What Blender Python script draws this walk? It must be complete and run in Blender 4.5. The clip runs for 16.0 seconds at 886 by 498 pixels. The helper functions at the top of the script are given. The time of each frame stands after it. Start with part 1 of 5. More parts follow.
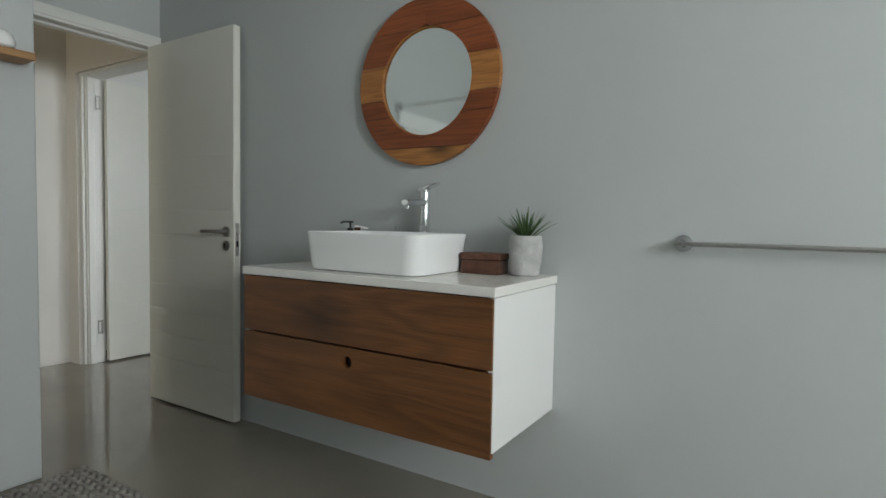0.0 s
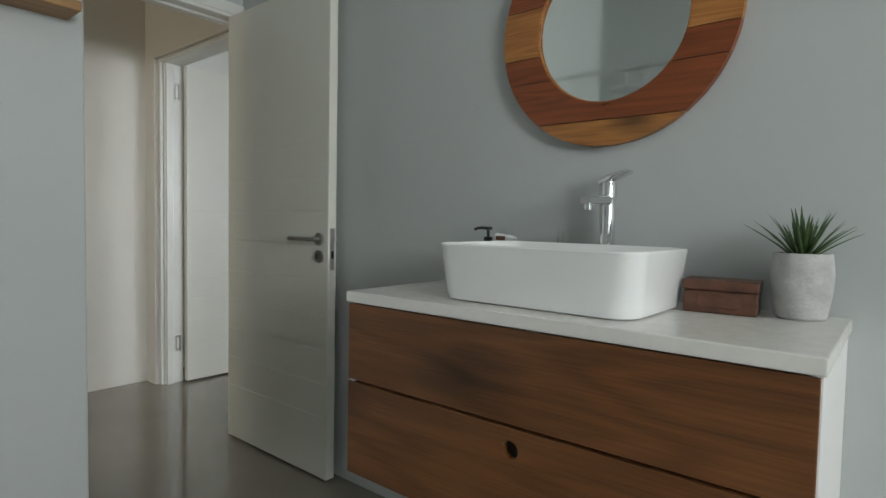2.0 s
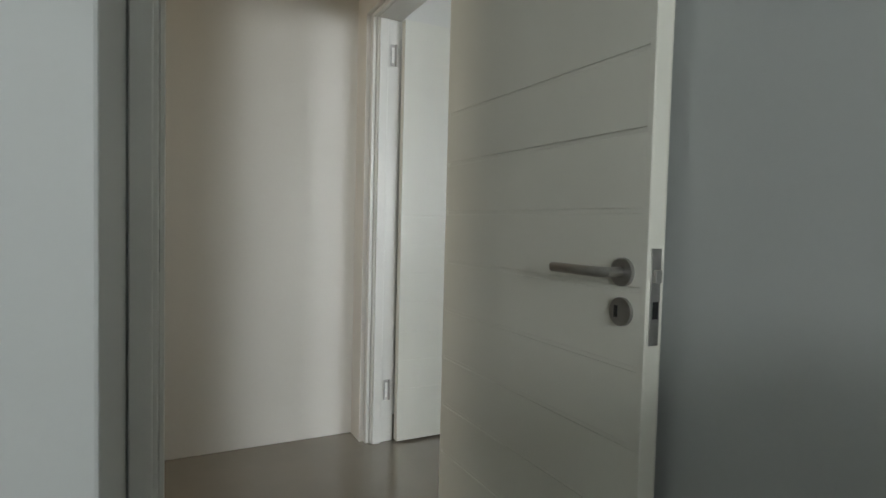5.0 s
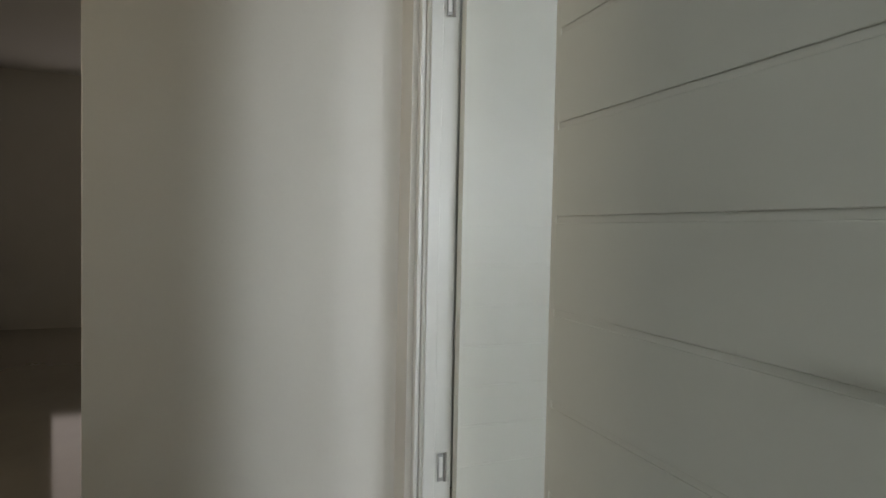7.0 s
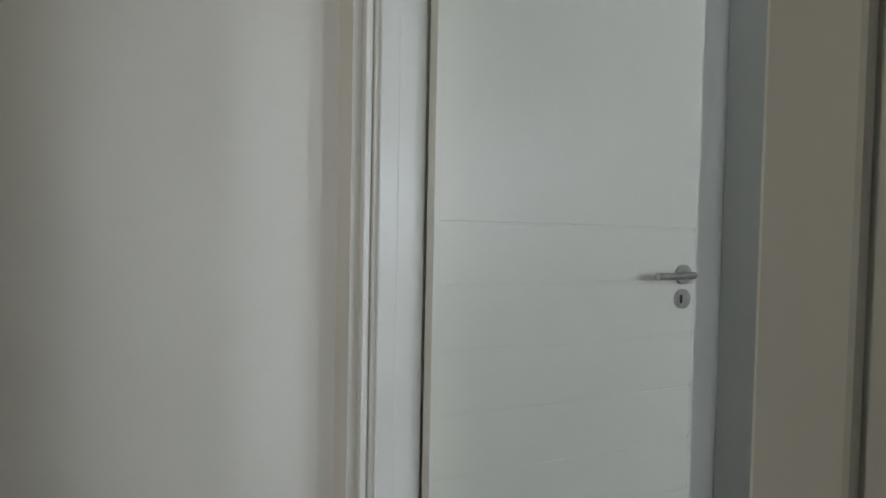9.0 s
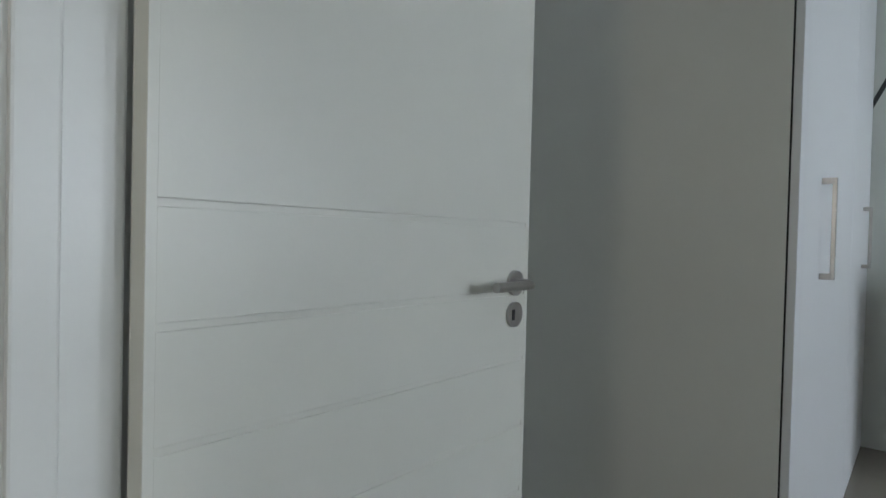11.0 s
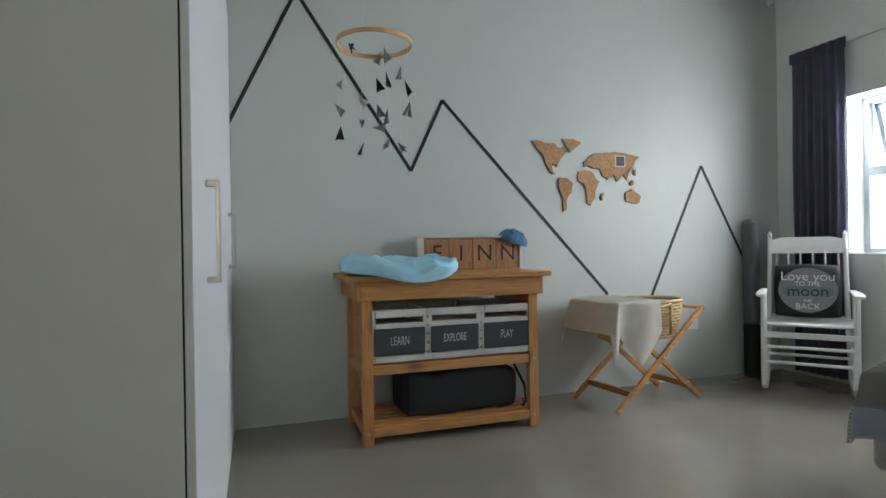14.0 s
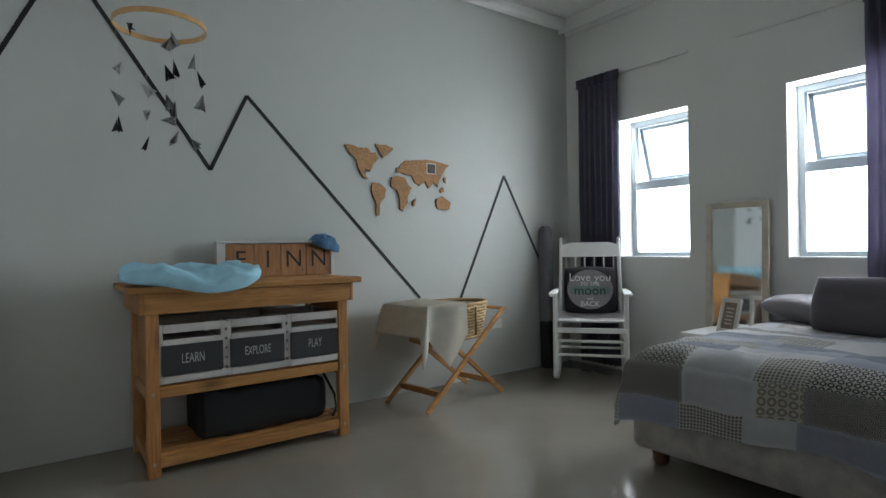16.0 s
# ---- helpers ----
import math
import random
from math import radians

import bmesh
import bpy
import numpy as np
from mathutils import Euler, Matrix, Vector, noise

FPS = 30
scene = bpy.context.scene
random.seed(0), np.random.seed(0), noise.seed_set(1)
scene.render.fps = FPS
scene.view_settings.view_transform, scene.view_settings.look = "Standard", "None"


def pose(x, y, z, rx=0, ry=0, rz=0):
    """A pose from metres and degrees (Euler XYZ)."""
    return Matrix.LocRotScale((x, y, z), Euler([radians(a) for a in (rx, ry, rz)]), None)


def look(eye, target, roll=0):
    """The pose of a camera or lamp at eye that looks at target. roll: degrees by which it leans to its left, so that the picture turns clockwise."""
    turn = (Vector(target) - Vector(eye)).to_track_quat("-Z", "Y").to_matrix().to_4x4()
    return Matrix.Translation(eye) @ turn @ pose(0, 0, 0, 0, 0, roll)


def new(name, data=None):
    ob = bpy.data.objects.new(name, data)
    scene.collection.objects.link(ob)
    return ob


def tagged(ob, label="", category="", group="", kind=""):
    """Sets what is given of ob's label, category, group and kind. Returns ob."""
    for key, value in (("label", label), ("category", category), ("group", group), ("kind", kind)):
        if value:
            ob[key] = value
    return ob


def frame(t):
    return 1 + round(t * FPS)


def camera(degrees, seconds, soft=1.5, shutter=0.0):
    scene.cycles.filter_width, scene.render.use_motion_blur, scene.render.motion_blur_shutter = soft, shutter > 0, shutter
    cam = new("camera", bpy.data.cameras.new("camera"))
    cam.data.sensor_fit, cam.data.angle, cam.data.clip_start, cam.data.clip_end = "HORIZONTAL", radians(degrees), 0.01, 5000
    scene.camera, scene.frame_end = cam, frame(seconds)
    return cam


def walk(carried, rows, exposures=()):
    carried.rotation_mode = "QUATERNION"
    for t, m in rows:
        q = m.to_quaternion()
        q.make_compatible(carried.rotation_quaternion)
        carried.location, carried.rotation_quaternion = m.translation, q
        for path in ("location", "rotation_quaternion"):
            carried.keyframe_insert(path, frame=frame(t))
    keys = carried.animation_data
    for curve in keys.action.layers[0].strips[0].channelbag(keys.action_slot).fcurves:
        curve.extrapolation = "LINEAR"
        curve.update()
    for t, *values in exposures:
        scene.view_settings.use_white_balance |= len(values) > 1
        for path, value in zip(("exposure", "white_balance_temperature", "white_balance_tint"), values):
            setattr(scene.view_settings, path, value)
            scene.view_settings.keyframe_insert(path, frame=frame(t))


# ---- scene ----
cam = camera(77.0, 16.0)
PATH = [
    (0, (0.247, -0.311, 1.072), (-0.816, 1.38, 0.974), 1.0),
    (0.5, (0.114, -0.188, 1.066), (-0.981, 1.483, 0.972), 1.1),
    (1, (-0.041, -0.098, 1.075), (-1.199, 1.53, 0.979), 1.0),
    (1.5, (-0.227, -0.02, 1.086), (-1.44, 1.568, 0.992), 1.1),
    (2, (-0.388, 0.096, 1.08), (-1.661, 1.635, 0.984), 1.1),
    (2.5, (-0.564, 0.25, 1.093), (-1.927, 1.71, 0.999), 1.1),
    (3, (-0.75, 0.363, 1.078), (-2.233, 1.702, 0.984), 1.1),
    (3.5, (-0.965, 0.483, 1.09), (-2.537, 1.715, 0.995), 1.3),
    (4, (-1.132, 0.6, 1.094), (-2.77, 1.744, 1.002), 1.2),
    (4.5, (-1.3, 0.717, 1.081), (-3.026, 1.723, 0.986), 1.2),
    (4.7, (-1.369, 0.738, 1.079), (-3.119, 1.701, 0.987), 1.3),
    (6.8, (-2.134, 1.053, 1.097), (-3.995, 1.781, 1.021), 1.4),
    (7, (-2.196, 1.062, 1.092), (-4.06, 1.785, 1.027), 1.2),
    (7.5, (-2.356, 1.112, 1.088), (-4.219, 1.836, 1.034), 1.2),
    (8, (-2.532, 1.185, 1.092), (-4.387, 1.932, 1.039), 1.2),
    (10.5, (-3.219, 1.536, 1.095), (-4.81, 2.746, 1.032), 1.8),
    (11, (-3.315, 1.567, 1.081), (-4.623, 3.08, 1.047), 1.4),
    (11.5, (-3.382, 1.658, 1.07), (-4.382, 3.391, 1.057), 0.9),
    (12, (-3.414, 1.762, 1.068), (-4.142, 3.625, 1.054), 0.9),
    (12.5, (-3.411, 1.8, 1.061), (-3.85, 3.751, 1.055), 0.3),
    (13, (-3.422, 1.804, 1.069), (-3.508, 3.802, 1.067), 0.0),
    (13.5, (-3.429, 1.808, 1.074), (-3.099, 3.781, 1.072), -0.5),
    (14, (-3.418, 1.787, 1.08), (-2.777, 3.682, 1.078), -0.9),
    (14.5, (-3.399, 1.739, 1.079), (-2.548, 3.549, 1.076), -1.1),
    (15, (-3.382, 1.729, 1.085), (-2.376, 3.458, 1.083), -1.2),
    (15.5, (-3.35, 1.755, 1.093), (-2.246, 3.423, 1.088), -1.1),
    (16, (-3.295, 1.787, 1.099), (-2.113, 3.4, 1.095), -1.0),
]
EXPOSURES = [(0, 0.05, 6500, 10), (3.5, 0.2, 6550, 10), (7, .15, 6550, 10), (8, .05, 6500, 10), (10.5, -.05, 6050, 10), (12, .08, 6100, 10), (13.5, 0.15, 6250, 10), (14.5, 0.0, 6300, 10), (16, -0.4, 6250, 10)]
walk(cam, [(t, look(eye, target, roll)) for t, eye, target, roll in PATH], EXPOSURES)
# ---------------- world and light ----------------
world = bpy.data.worlds.new("sky"); scene.world = world
world.use_nodes = True
wn = world.node_tree.nodes; wl = world.node_tree.links
sky = wn.new("ShaderNodeTexSky"); sky.sky_type = "NISHITA"; sky.sun_disc = False
sky.sun_elevation = radians(50); sky.sun_rotation = radians(0)
wl.new(sky.outputs[0], wn["Background"].inputs[0]); wn["Background"].inputs[1].default_value = 0.15
sun_data = bpy.data.lights.new("sun", "SUN"); sun_data.energy = 3.0; sun_data.angle = radians(0.5); sun_data.color = (1, .95, .88)
sun_ob = new("sun", sun_data); sun_ob.matrix_world = look((-2, 9, 12), (-2, 2, 0))
scene.view_settings.exposure = 0.0


def area_fill(name, eye, target, w, h, power, colour):
    d = bpy.data.lights.new(name, "AREA"); d.shape = "RECTANGLE"; d.size, d.size_y, d.energy, d.color = w, h, power, colour
    o = new(name, d); o.matrix_world = look(eye, target); return o


# Area lamps in the two bedroom windows carry the skylight.
area_fill("fill_lamp", (1.06, 4.48, 1.60), (0, 4.48, 1.5), .6, 1.1, 42, (.90, .96, 1))
area_fill("fill_lamp", (1.06, 3.13, 1.60), (0, 3.13, 1.5), .6, 1.1, 42, (.90, .96, 1))
# Unseen bathroom window, inferred from shadows that fall to the left.
area_fill("fill_lamp", (3.42, -.50, 1.92), (0, -.50, 1.88), 1.1, 1.1, 88, (.95, .99, .98))
# Added warm lamp that brightens the hall; its source is assumed.
area_fill("fill_lamp", (-3.62, -1.22, 1.6), (-3.62, 0, 1.5), .6, 1.1, 8, (1, .84, .60))
# Added weak fill at the passage end; the wall there has no window.
area_fill("fill_lamp", (-8.9, -.2, 1.5), (-6, -.2, 1.5), .8, 1.2, 1.5, (1, .86, .8))


# ---------------- materials ----------------
def mat(name, col, rough=.6, metal=0., vary=.06, scale=6., bump=.0, bscale=120., spec=.5, coat=0., per=0., stretch=None):
    """Plain surface: colour with broad stains and fine grain, fine relief."""
    m = bpy.data.materials.new(name); m.use_nodes = True
    n, l = m.node_tree.nodes, m.node_tree.links
    b = n["Principled BSDF"]
    b.inputs["Roughness"].default_value, b.inputs["Metallic"].default_value = rough, metal
    b.inputs["Specular IOR Level"].default_value = spec
    b.inputs["Coat Weight"].default_value = coat; b.inputs["Coat Roughness"].default_value = .06
    tc = n.new("ShaderNodeTexCoord"); src = tc.outputs["Object"]
    if stretch:
        mp = n.new("ShaderNodeMapping"); mp.inputs["Scale"].default_value = stretch; l.new(src, mp.inputs[0]); src = mp.outputs[0]
    a = n.new("ShaderNodeTexNoise"); a.inputs["Scale"].default_value = scale; a.inputs["Detail"].default_value = 5; l.new(src, a.inputs[0])
    c = n.new("ShaderNodeTexNoise"); c.inputs["Scale"].default_value = bscale; c.inputs["Detail"].default_value = 3; l.new(src, c.inputs[0])
    ramp = n.new("ShaderNodeMapRange"); ramp.inputs[1].default_value, ramp.inputs[2].default_value = .3, .7
    ramp.inputs[3].default_value, ramp.inputs[4].default_value = 1 - vary, 1 + vary; l.new(a.outputs[0], ramp.inputs[0])
    fine = n.new("ShaderNodeMapRange"); fine.inputs[3].default_value, fine.inputs[4].default_value = 1 - vary * .6, 1 + vary * .6; l.new(c.outputs[0], fine.inputs[0])
    mul = n.new("ShaderNodeMath"); mul.operation = "MULTIPLY"; l.new(ramp.outputs[0], mul.inputs[0]); l.new(fine.outputs[0], mul.inputs[1])
    val = mul.outputs[0]
    if per:
        oi = n.new("ShaderNodeObjectInfo"); pr = n.new("ShaderNodeMapRange"); pr.inputs[3].default_value, pr.inputs[4].default_value = 1 - per, 1 + per
        l.new(oi.outputs["Random"], pr.inputs[0]); m2 = n.new("ShaderNodeMath"); m2.operation = "MULTIPLY"; l.new(val, m2.inputs[0]); l.new(pr.outputs[0], m2.inputs[1]); val = m2.outputs[0]
    vm = n.new("ShaderNodeVectorMath"); vm.operation = "SCALE"; vm.inputs[0].default_value = col[:3]; l.new(val, vm.inputs["Scale"])
    l.new(vm.outputs[0], b.inputs["Base Color"])
    rr = n.new("ShaderNodeMapRange"); rr.inputs[3].default_value, rr.inputs[4].default_value = max(rough - .08, .02), min(rough + .08, 1)
    l.new(a.outputs[0], rr.inputs[0]); l.new(rr.outputs[0], b.inputs["Roughness"])
    if bump:
        bp = n.new("ShaderNodeBump"); bp.inputs["Strength"].default_value = bump; bp.inputs["Distance"].default_value = .004
        l.new(c.outputs[0], bp.inputs["Height"]); l.new(bp.outputs[0], b.inputs["Normal"])
    return m


def wood(name, dark, light, axis=0, scale=3., rough=.5, knots=True, per=.12):
    """Timber: grain rings drawn out along one axis, with a few knots."""
    m = bpy.data.materials.new(name); m.use_nodes = True
    n, l = m.node_tree.nodes, m.node_tree.links
    b = n["Principled BSDF"]; b.inputs["Roughness"].default_value = rough
    tc = n.new("ShaderNodeTexCoord"); mp = n.new("ShaderNodeMapping"); l.new(tc.outputs["Object"], mp.inputs[0])
    oi = n.new("ShaderNodeObjectInfo"); sh = n.new("ShaderNodeVectorMath"); sh.operation = "SCALE"; sh.inputs[0].default_value = (7, 5, 9); l.new(oi.outputs["Random"], sh.inputs["Scale"]); l.new(sh.outputs[0], mp.inputs["Location"])
    sc = [scale * 4] * 3; sc[axis] = scale * .45; mp.inputs["Scale"].default_value = sc
    a = n.new("ShaderNodeTexNoise"); a.inputs["Scale"].default_value = 1; a.inputs["Detail"].default_value = 2; a.inputs["Distortion"].default_value = .6; l.new(mp.outputs[0], a.inputs[0])
    ri = n.new("ShaderNodeMath"); ri.operation = "MULTIPLY"; ri.inputs[1].default_value = 46; l.new(a.outputs[0], ri.inputs[0])
    sn = n.new("ShaderNodeMath"); sn.operation = "SINE"; l.new(ri.outputs[0], sn.inputs[0])
    mp2 = n.new("ShaderNodeMapping"); s2 = [220.] * 3; s2[axis] = 6; mp2.inputs["Scale"].default_value = s2; l.new(tc.outputs["Object"], mp2.inputs[0])
    f = n.new("ShaderNodeTexNoise"); f.inputs["Scale"].default_value = 1; f.inputs["Detail"].default_value = 4; l.new(mp2.outputs[0], f.inputs[0])
    mix = n.new("ShaderNodeMath"); mix.operation = "MULTIPLY_ADD"; mix.inputs[1].default_value = .085; l.new(sn.outputs[0], mix.inputs[0])
    fm = n.new("ShaderNodeMath"); fm.operation = "MULTIPLY_ADD"; fm.inputs[1].default_value, fm.inputs[2].default_value = .5, .25; l.new(f.outputs[0], fm.inputs[0]); l.new(fm.outputs[0], mix.inputs[2])
    big = n.new("ShaderNodeTexNoise"); big.inputs["Scale"].default_value = .8; l.new(mp.outputs[0], big.inputs[0])
    ad = n.new("ShaderNodeMath"); ad.operation = "MULTIPLY_ADD"; ad.inputs[1].default_value = .7; l.new(big.outputs[0], ad.inputs[0]); l.new(mix.outputs[0], ad.inputs[2])
    cr = n.new("ShaderNodeValToRGB"); cr.color_ramp.elements[0].position, cr.color_ramp.elements[1].position = .55, 1.05
    cr.color_ramp.elements[0].color, cr.color_ramp.elements[1].color = (*dark, 1), (*light, 1); l.new(ad.outputs[0], cr.inputs[0])
    out = cr.outputs[0]
    if knots:
        kp = n.new("ShaderNodeMapping"); ks = [scale * 1.9] * 3; ks[axis] = scale * 1.0; kp.inputs["Scale"].default_value = ks
        l.new(tc.outputs["Object"], kp.inputs[0]); l.new(sh.outputs[0], kp.inputs["Location"])
        v = n.new("ShaderNodeTexVoronoi"); v.inputs["Scale"].default_value = .55; l.new(kp.outputs[0], v.inputs[0])
        kr = n.new("ShaderNodeMapRange"); kr.inputs[1].default_value, kr.inputs[2].default_value = .03, .16; kr.inputs[3].default_value, kr.inputs[4].default_value = .35, 1; l.new(v.outputs["Distance"], kr.inputs[0])
        km = n.new("ShaderNodeVectorMath"); km.operation = "SCALE"; l.new(out, km.inputs[0]); l.new(kr.outputs[0], km.inputs["Scale"]); out = km.outputs[0]
    pr = n.new("ShaderNodeMapRange"); pr.inputs[3].default_value, pr.inputs[4].default_value = 1 - per, 1 + per; l.new(oi.outputs["Random"], pr.inputs[0])
    pm = n.new("ShaderNodeVectorMath"); pm.operation = "SCALE"; l.new(out, pm.inputs[0]); l.new(pr.outputs[0], pm.inputs["Scale"])
    l.new(pm.outputs[0], b.inputs["Base Color"])
    bp = n.new("ShaderNodeBump"); bp.inputs["Strength"].default_value = .12; bp.inputs["Distance"].default_value = .003; l.new(f.outputs[0], bp.inputs["Height"]); l.new(bp.outputs[0], b.inputs["Normal"])
    return m


def glassy(name, col=(1, 1, 1), rough=0., ior=1.45):
    m = bpy.data.materials.new(name); m.use_nodes = True
    b = m.node_tree.nodes["Principled BSDF"]; b.inputs["Base Color"].default_value = (*col, 1)
    b.inputs["Roughness"].default_value = rough; b.inputs["Transmission Weight"].default_value = 1; b.inputs["IOR"].default_value = ior
    return m


def patterned(name, base, ink, kind, scale):
    """Printed cotton: two inks in a small repeat."""
    m = bpy.data.materials.new(name); m.use_nodes = True
    n, l = m.node_tree.nodes, m.node_tree.links
    b = n["Principled BSDF"]; b.inputs["Roughness"].default_value = .85; b.inputs["Sheen Weight"].default_value = .2
    tc = n.new("ShaderNodeTexCoord"); mp = n.new("ShaderNodeMapping"); l.new(tc.outputs["UV"], mp.inputs[0]); mp.inputs["Scale"].default_value = (scale, scale, 1)
    if kind == "wave":
        t = n.new("ShaderNodeTexWave"); t.inputs["Scale"].default_value = 1; t.bands_direction = "Y"
        sep = n.new("ShaderNodeSeparateXYZ"); l.new(mp.outputs[0], sep.inputs[0])
        pg = n.new("ShaderNodeMath"); pg.operation = "PINGPONG"; pg.inputs[1].default_value = .5; l.new(sep.outputs[0], pg.inputs[0])
        ad = n.new("ShaderNodeMath"); l.new(sep.outputs[1], ad.inputs[0]); l.new(pg.outputs[0], ad.inputs[1])
        cb = n.new("ShaderNodeCombineXYZ"); l.new(sep.outputs[0], cb.inputs[0]); l.new(ad.outputs[0], cb.inputs[1]); l.new(cb.outputs[0], t.inputs[0]); val = t.outputs["Fac"]; edge = .5
    elif kind == "dots":
        t = n.new("ShaderNodeTexVoronoi"); t.inputs["Randomness"].default_value = 0; t.inputs["Scale"].default_value = 1; l.new(mp.outputs[0], t.inputs[0]); val = t.outputs["Distance"]; edge = .36
    elif kind == "rings":
        t = n.new("ShaderNodeTexVoronoi"); t.inputs["Randomness"].default_value = 0; t.inputs["Scale"].default_value = 1; l.new(mp.outputs[0], t.inputs[0])
        a = n.new("ShaderNodeMath"); a.operation = "MULTIPLY"; a.inputs[1].default_value = 14; l.new(t.outputs["Distance"], a.inputs[0])
        s = n.new("ShaderNodeMath"); s.operation = "SINE"; l.new(a.outputs[0], s.inputs[0]); val = s.outputs[0]; edge = .1
    else:
        t = n.new("ShaderNodeTexNoise"); t.inputs["Scale"].default_value = 4; l.new(mp.outputs[0], t.inputs[0]); val = t.outputs[0]; edge = .55
    cr = n.new("ShaderNodeMapRange"); cr.inputs[1].default_value, cr.inputs[2].default_value = edge - .04, edge + .04; l.new(val, cr.inputs[0])
    if kind == "plain": cr.inputs[1].default_value, cr.inputs[2].default_value = .2, .8
    mx = n.new("ShaderNodeMix"); mx.data_type = "RGBA"; mx.inputs[6].default_value, mx.inputs[7].default_value = (*ink, 1), (*base, 1)
    l.new(cr.outputs[0], mx.inputs[0]); l.new(mx.outputs[2], b.inputs["Base Color"])
    w = n.new("ShaderNodeTexNoise"); w.inputs["Scale"].default_value = 900; l.new(tc.outputs["UV"], w.inputs[0])
    bp = n.new("ShaderNodeBump"); bp.inputs["Strength"].default_value = .15; bp.inputs["Distance"].default_value = .002; l.new(w.outputs[0], bp.inputs["Height"]); l.new(bp.outputs[0], b.inputs["Normal"])
    return m


M_BATH = mat("bathroom_wall_paint", (.50, .525, .525), .55, vary=.025, scale=1.5, bump=.05, bscale=90)
M_MURAL = mat("feature_wall_paint", (.535, .552, .517), .5, vary=.025, scale=1.2, bump=.05, bscale=90)
M_WHITEWALL = mat("white_wall_paint", (.72, .715, .68), .6, vary=.025, scale=1.2, bump=.05, bscale=90)
M_HALL = mat("hall_wall_paint", (.70, .68, .64), .5, vary=.03, scale=1.2, bump=.05, bscale=90)
M_CEIL = mat("ceiling_paint", (.78, .78, .75), .7, vary=.02, scale=1.)
M_FLOOR = mat("polished_screed", (.245, .222, .182), .065, vary=.07, scale=1.6, bump=.02, bscale=9, coat=.35)
M_DOOR = mat("door_enamel", (.74, .735, .67), .38, vary=.015, scale=3, bump=.03, bscale=160)
M_FRAME = mat("frame_enamel", (.74, .74, .71), .35, vary=.02, scale=4, bump=.03, bscale=160)
M_WARD = mat("wardrobe_laminate", (.76, .77, .78), .35, vary=.012, scale=3)
M_WARDSIDE = mat("wardrobe_side_laminate", (.72, .72, .68), .45, vary=.015, scale=2)
M_STEEL = mat("brushed_steel", (.46, .45, .44), .32, 1, vary=.08, scale=30, bump=.05, bscale=300)
M_CHROME = mat("chrome", (.78, .79, .8), .06, 1, vary=.02)
M_BLACK = mat("black_plastic", (.015, .015, .016), .4, vary=.1)
# Near-black: shade in gaps and holes, plus soil and mirror backs.
M_DARK = mat("gap_shade_and_backing", (.02, .02, .02), .9)
M_CERAMIC = mat("white_ceramic", (.86, .87, .87), .08, vary=.01, coat=.5)
M_STONE = mat("white_quartz_top", (.80, .79, .75), .22, vary=.02, scale=40, bscale=300)
M_WHITEBOARD = mat("white_melamine", (.82, .82, .81), .4, vary=.012)
M_OAK = wood("brown_oak", (.075, .027, .009), (.20, .080, .027), 0, 1.5, .42)
M_MIRWOOD = [wood("mirror_timber_red", (.13, .03, .010), (.30, .080, .024), 0, 3.2, .38, False), wood("mirror_timber_amber", (.20, .06, .016), (.46, .20, .055), 0, 3.2, .38)]
M_PINE_X = wood("golden_pine", (.31, .125, .032), (.54, .27, .085), 0, 3.2, .45)
M_PINE_Z = wood("golden_pine_upright", (.30, .12, .031), (.51, .25, .08), 2, 3.2, .45)
M_PINE_Y = wood("golden_pine_depth", (.30, .12, .031), (.51, .25, .08), 1, 3.2, .45)
M_PLY = mat("plywood_hoop", (.62, .36, .15), .5, vary=.1, scale=20)
M_CORK = mat("cork_board", (.40, .22, .10), .85, vary=.22, scale=60, bump=.4, bscale=200)
M_CUT = mat("scorched_cut_edge", (.09, .045, .02), .8, vary=.2, scale=60)
M_TAPE = mat("black_tape", (.012, .0125, .014), .6, vary=.1)
M_TILEWOOD = wood("letter_tile_wood", (.24, .10, .035), (.42, .21, .085), 2, 4, .5, False)
M_INK = mat("black_ink", (.018, .016, .015), .6)
M_CHALK = mat("chalk", (.50, .51, .50), .9, vary=.2, scale=80)
M_SLATE = mat("chalkboard", (.035, .037, .04), .75, vary=.15, scale=12)
M_CRATE = mat("white_painted_crate", (.60, .575, .54), .6, vary=.08, scale=9, bump=.15, bscale=60)
M_BAG = mat("black_canvas", (.012, .012, .014), .8, vary=.25, scale=14, bump=.4, bscale=300)
M_TOWEL = mat("aqua_towelling", (.40, .70, .84), .95, vary=.10, scale=9, bump=.6, bscale=350)
M_CAP = mat("blue_cap_cotton", (.07, .16, .28), .9, vary=.35, scale=24, bump=.3, bscale=300)
M_CREAM = mat("cream_blanket", (.72, .68, .58), .95, vary=.07, scale=10, bump=.5, bscale=260)
M_WICKER = mat("palm_wicker", (.45, .31, .14), .7, vary=.2, scale=40, bump=.3, per=.15)
M_WHITEPAINT = mat("white_chair_paint", (.80, .80, .77), .4, vary=.03, scale=8)
M_CURTAIN = mat("charcoal_curtain", (.19, .175, .235), .85, vary=.10, scale=8, bump=.35, bscale=400)
M_PILLOW = mat("dark_grey_pillowcase", (.115, .102, .118), .85, vary=.08, scale=8, bump=.3, bscale=400)
M_PILLOWLT = mat("grey_pillowcase", (.27, .25, .27), .85, vary=.08, scale=8, bump=.3, bscale=400)
M_BEDBASE = mat("grey_damask_ticking", (.40, .37, .34), .7, vary=.22, scale=14, bump=.2, bscale=160)
M_ALU = mat("window_aluminium", (.46, .52, .57), .4, .3, vary=.03)
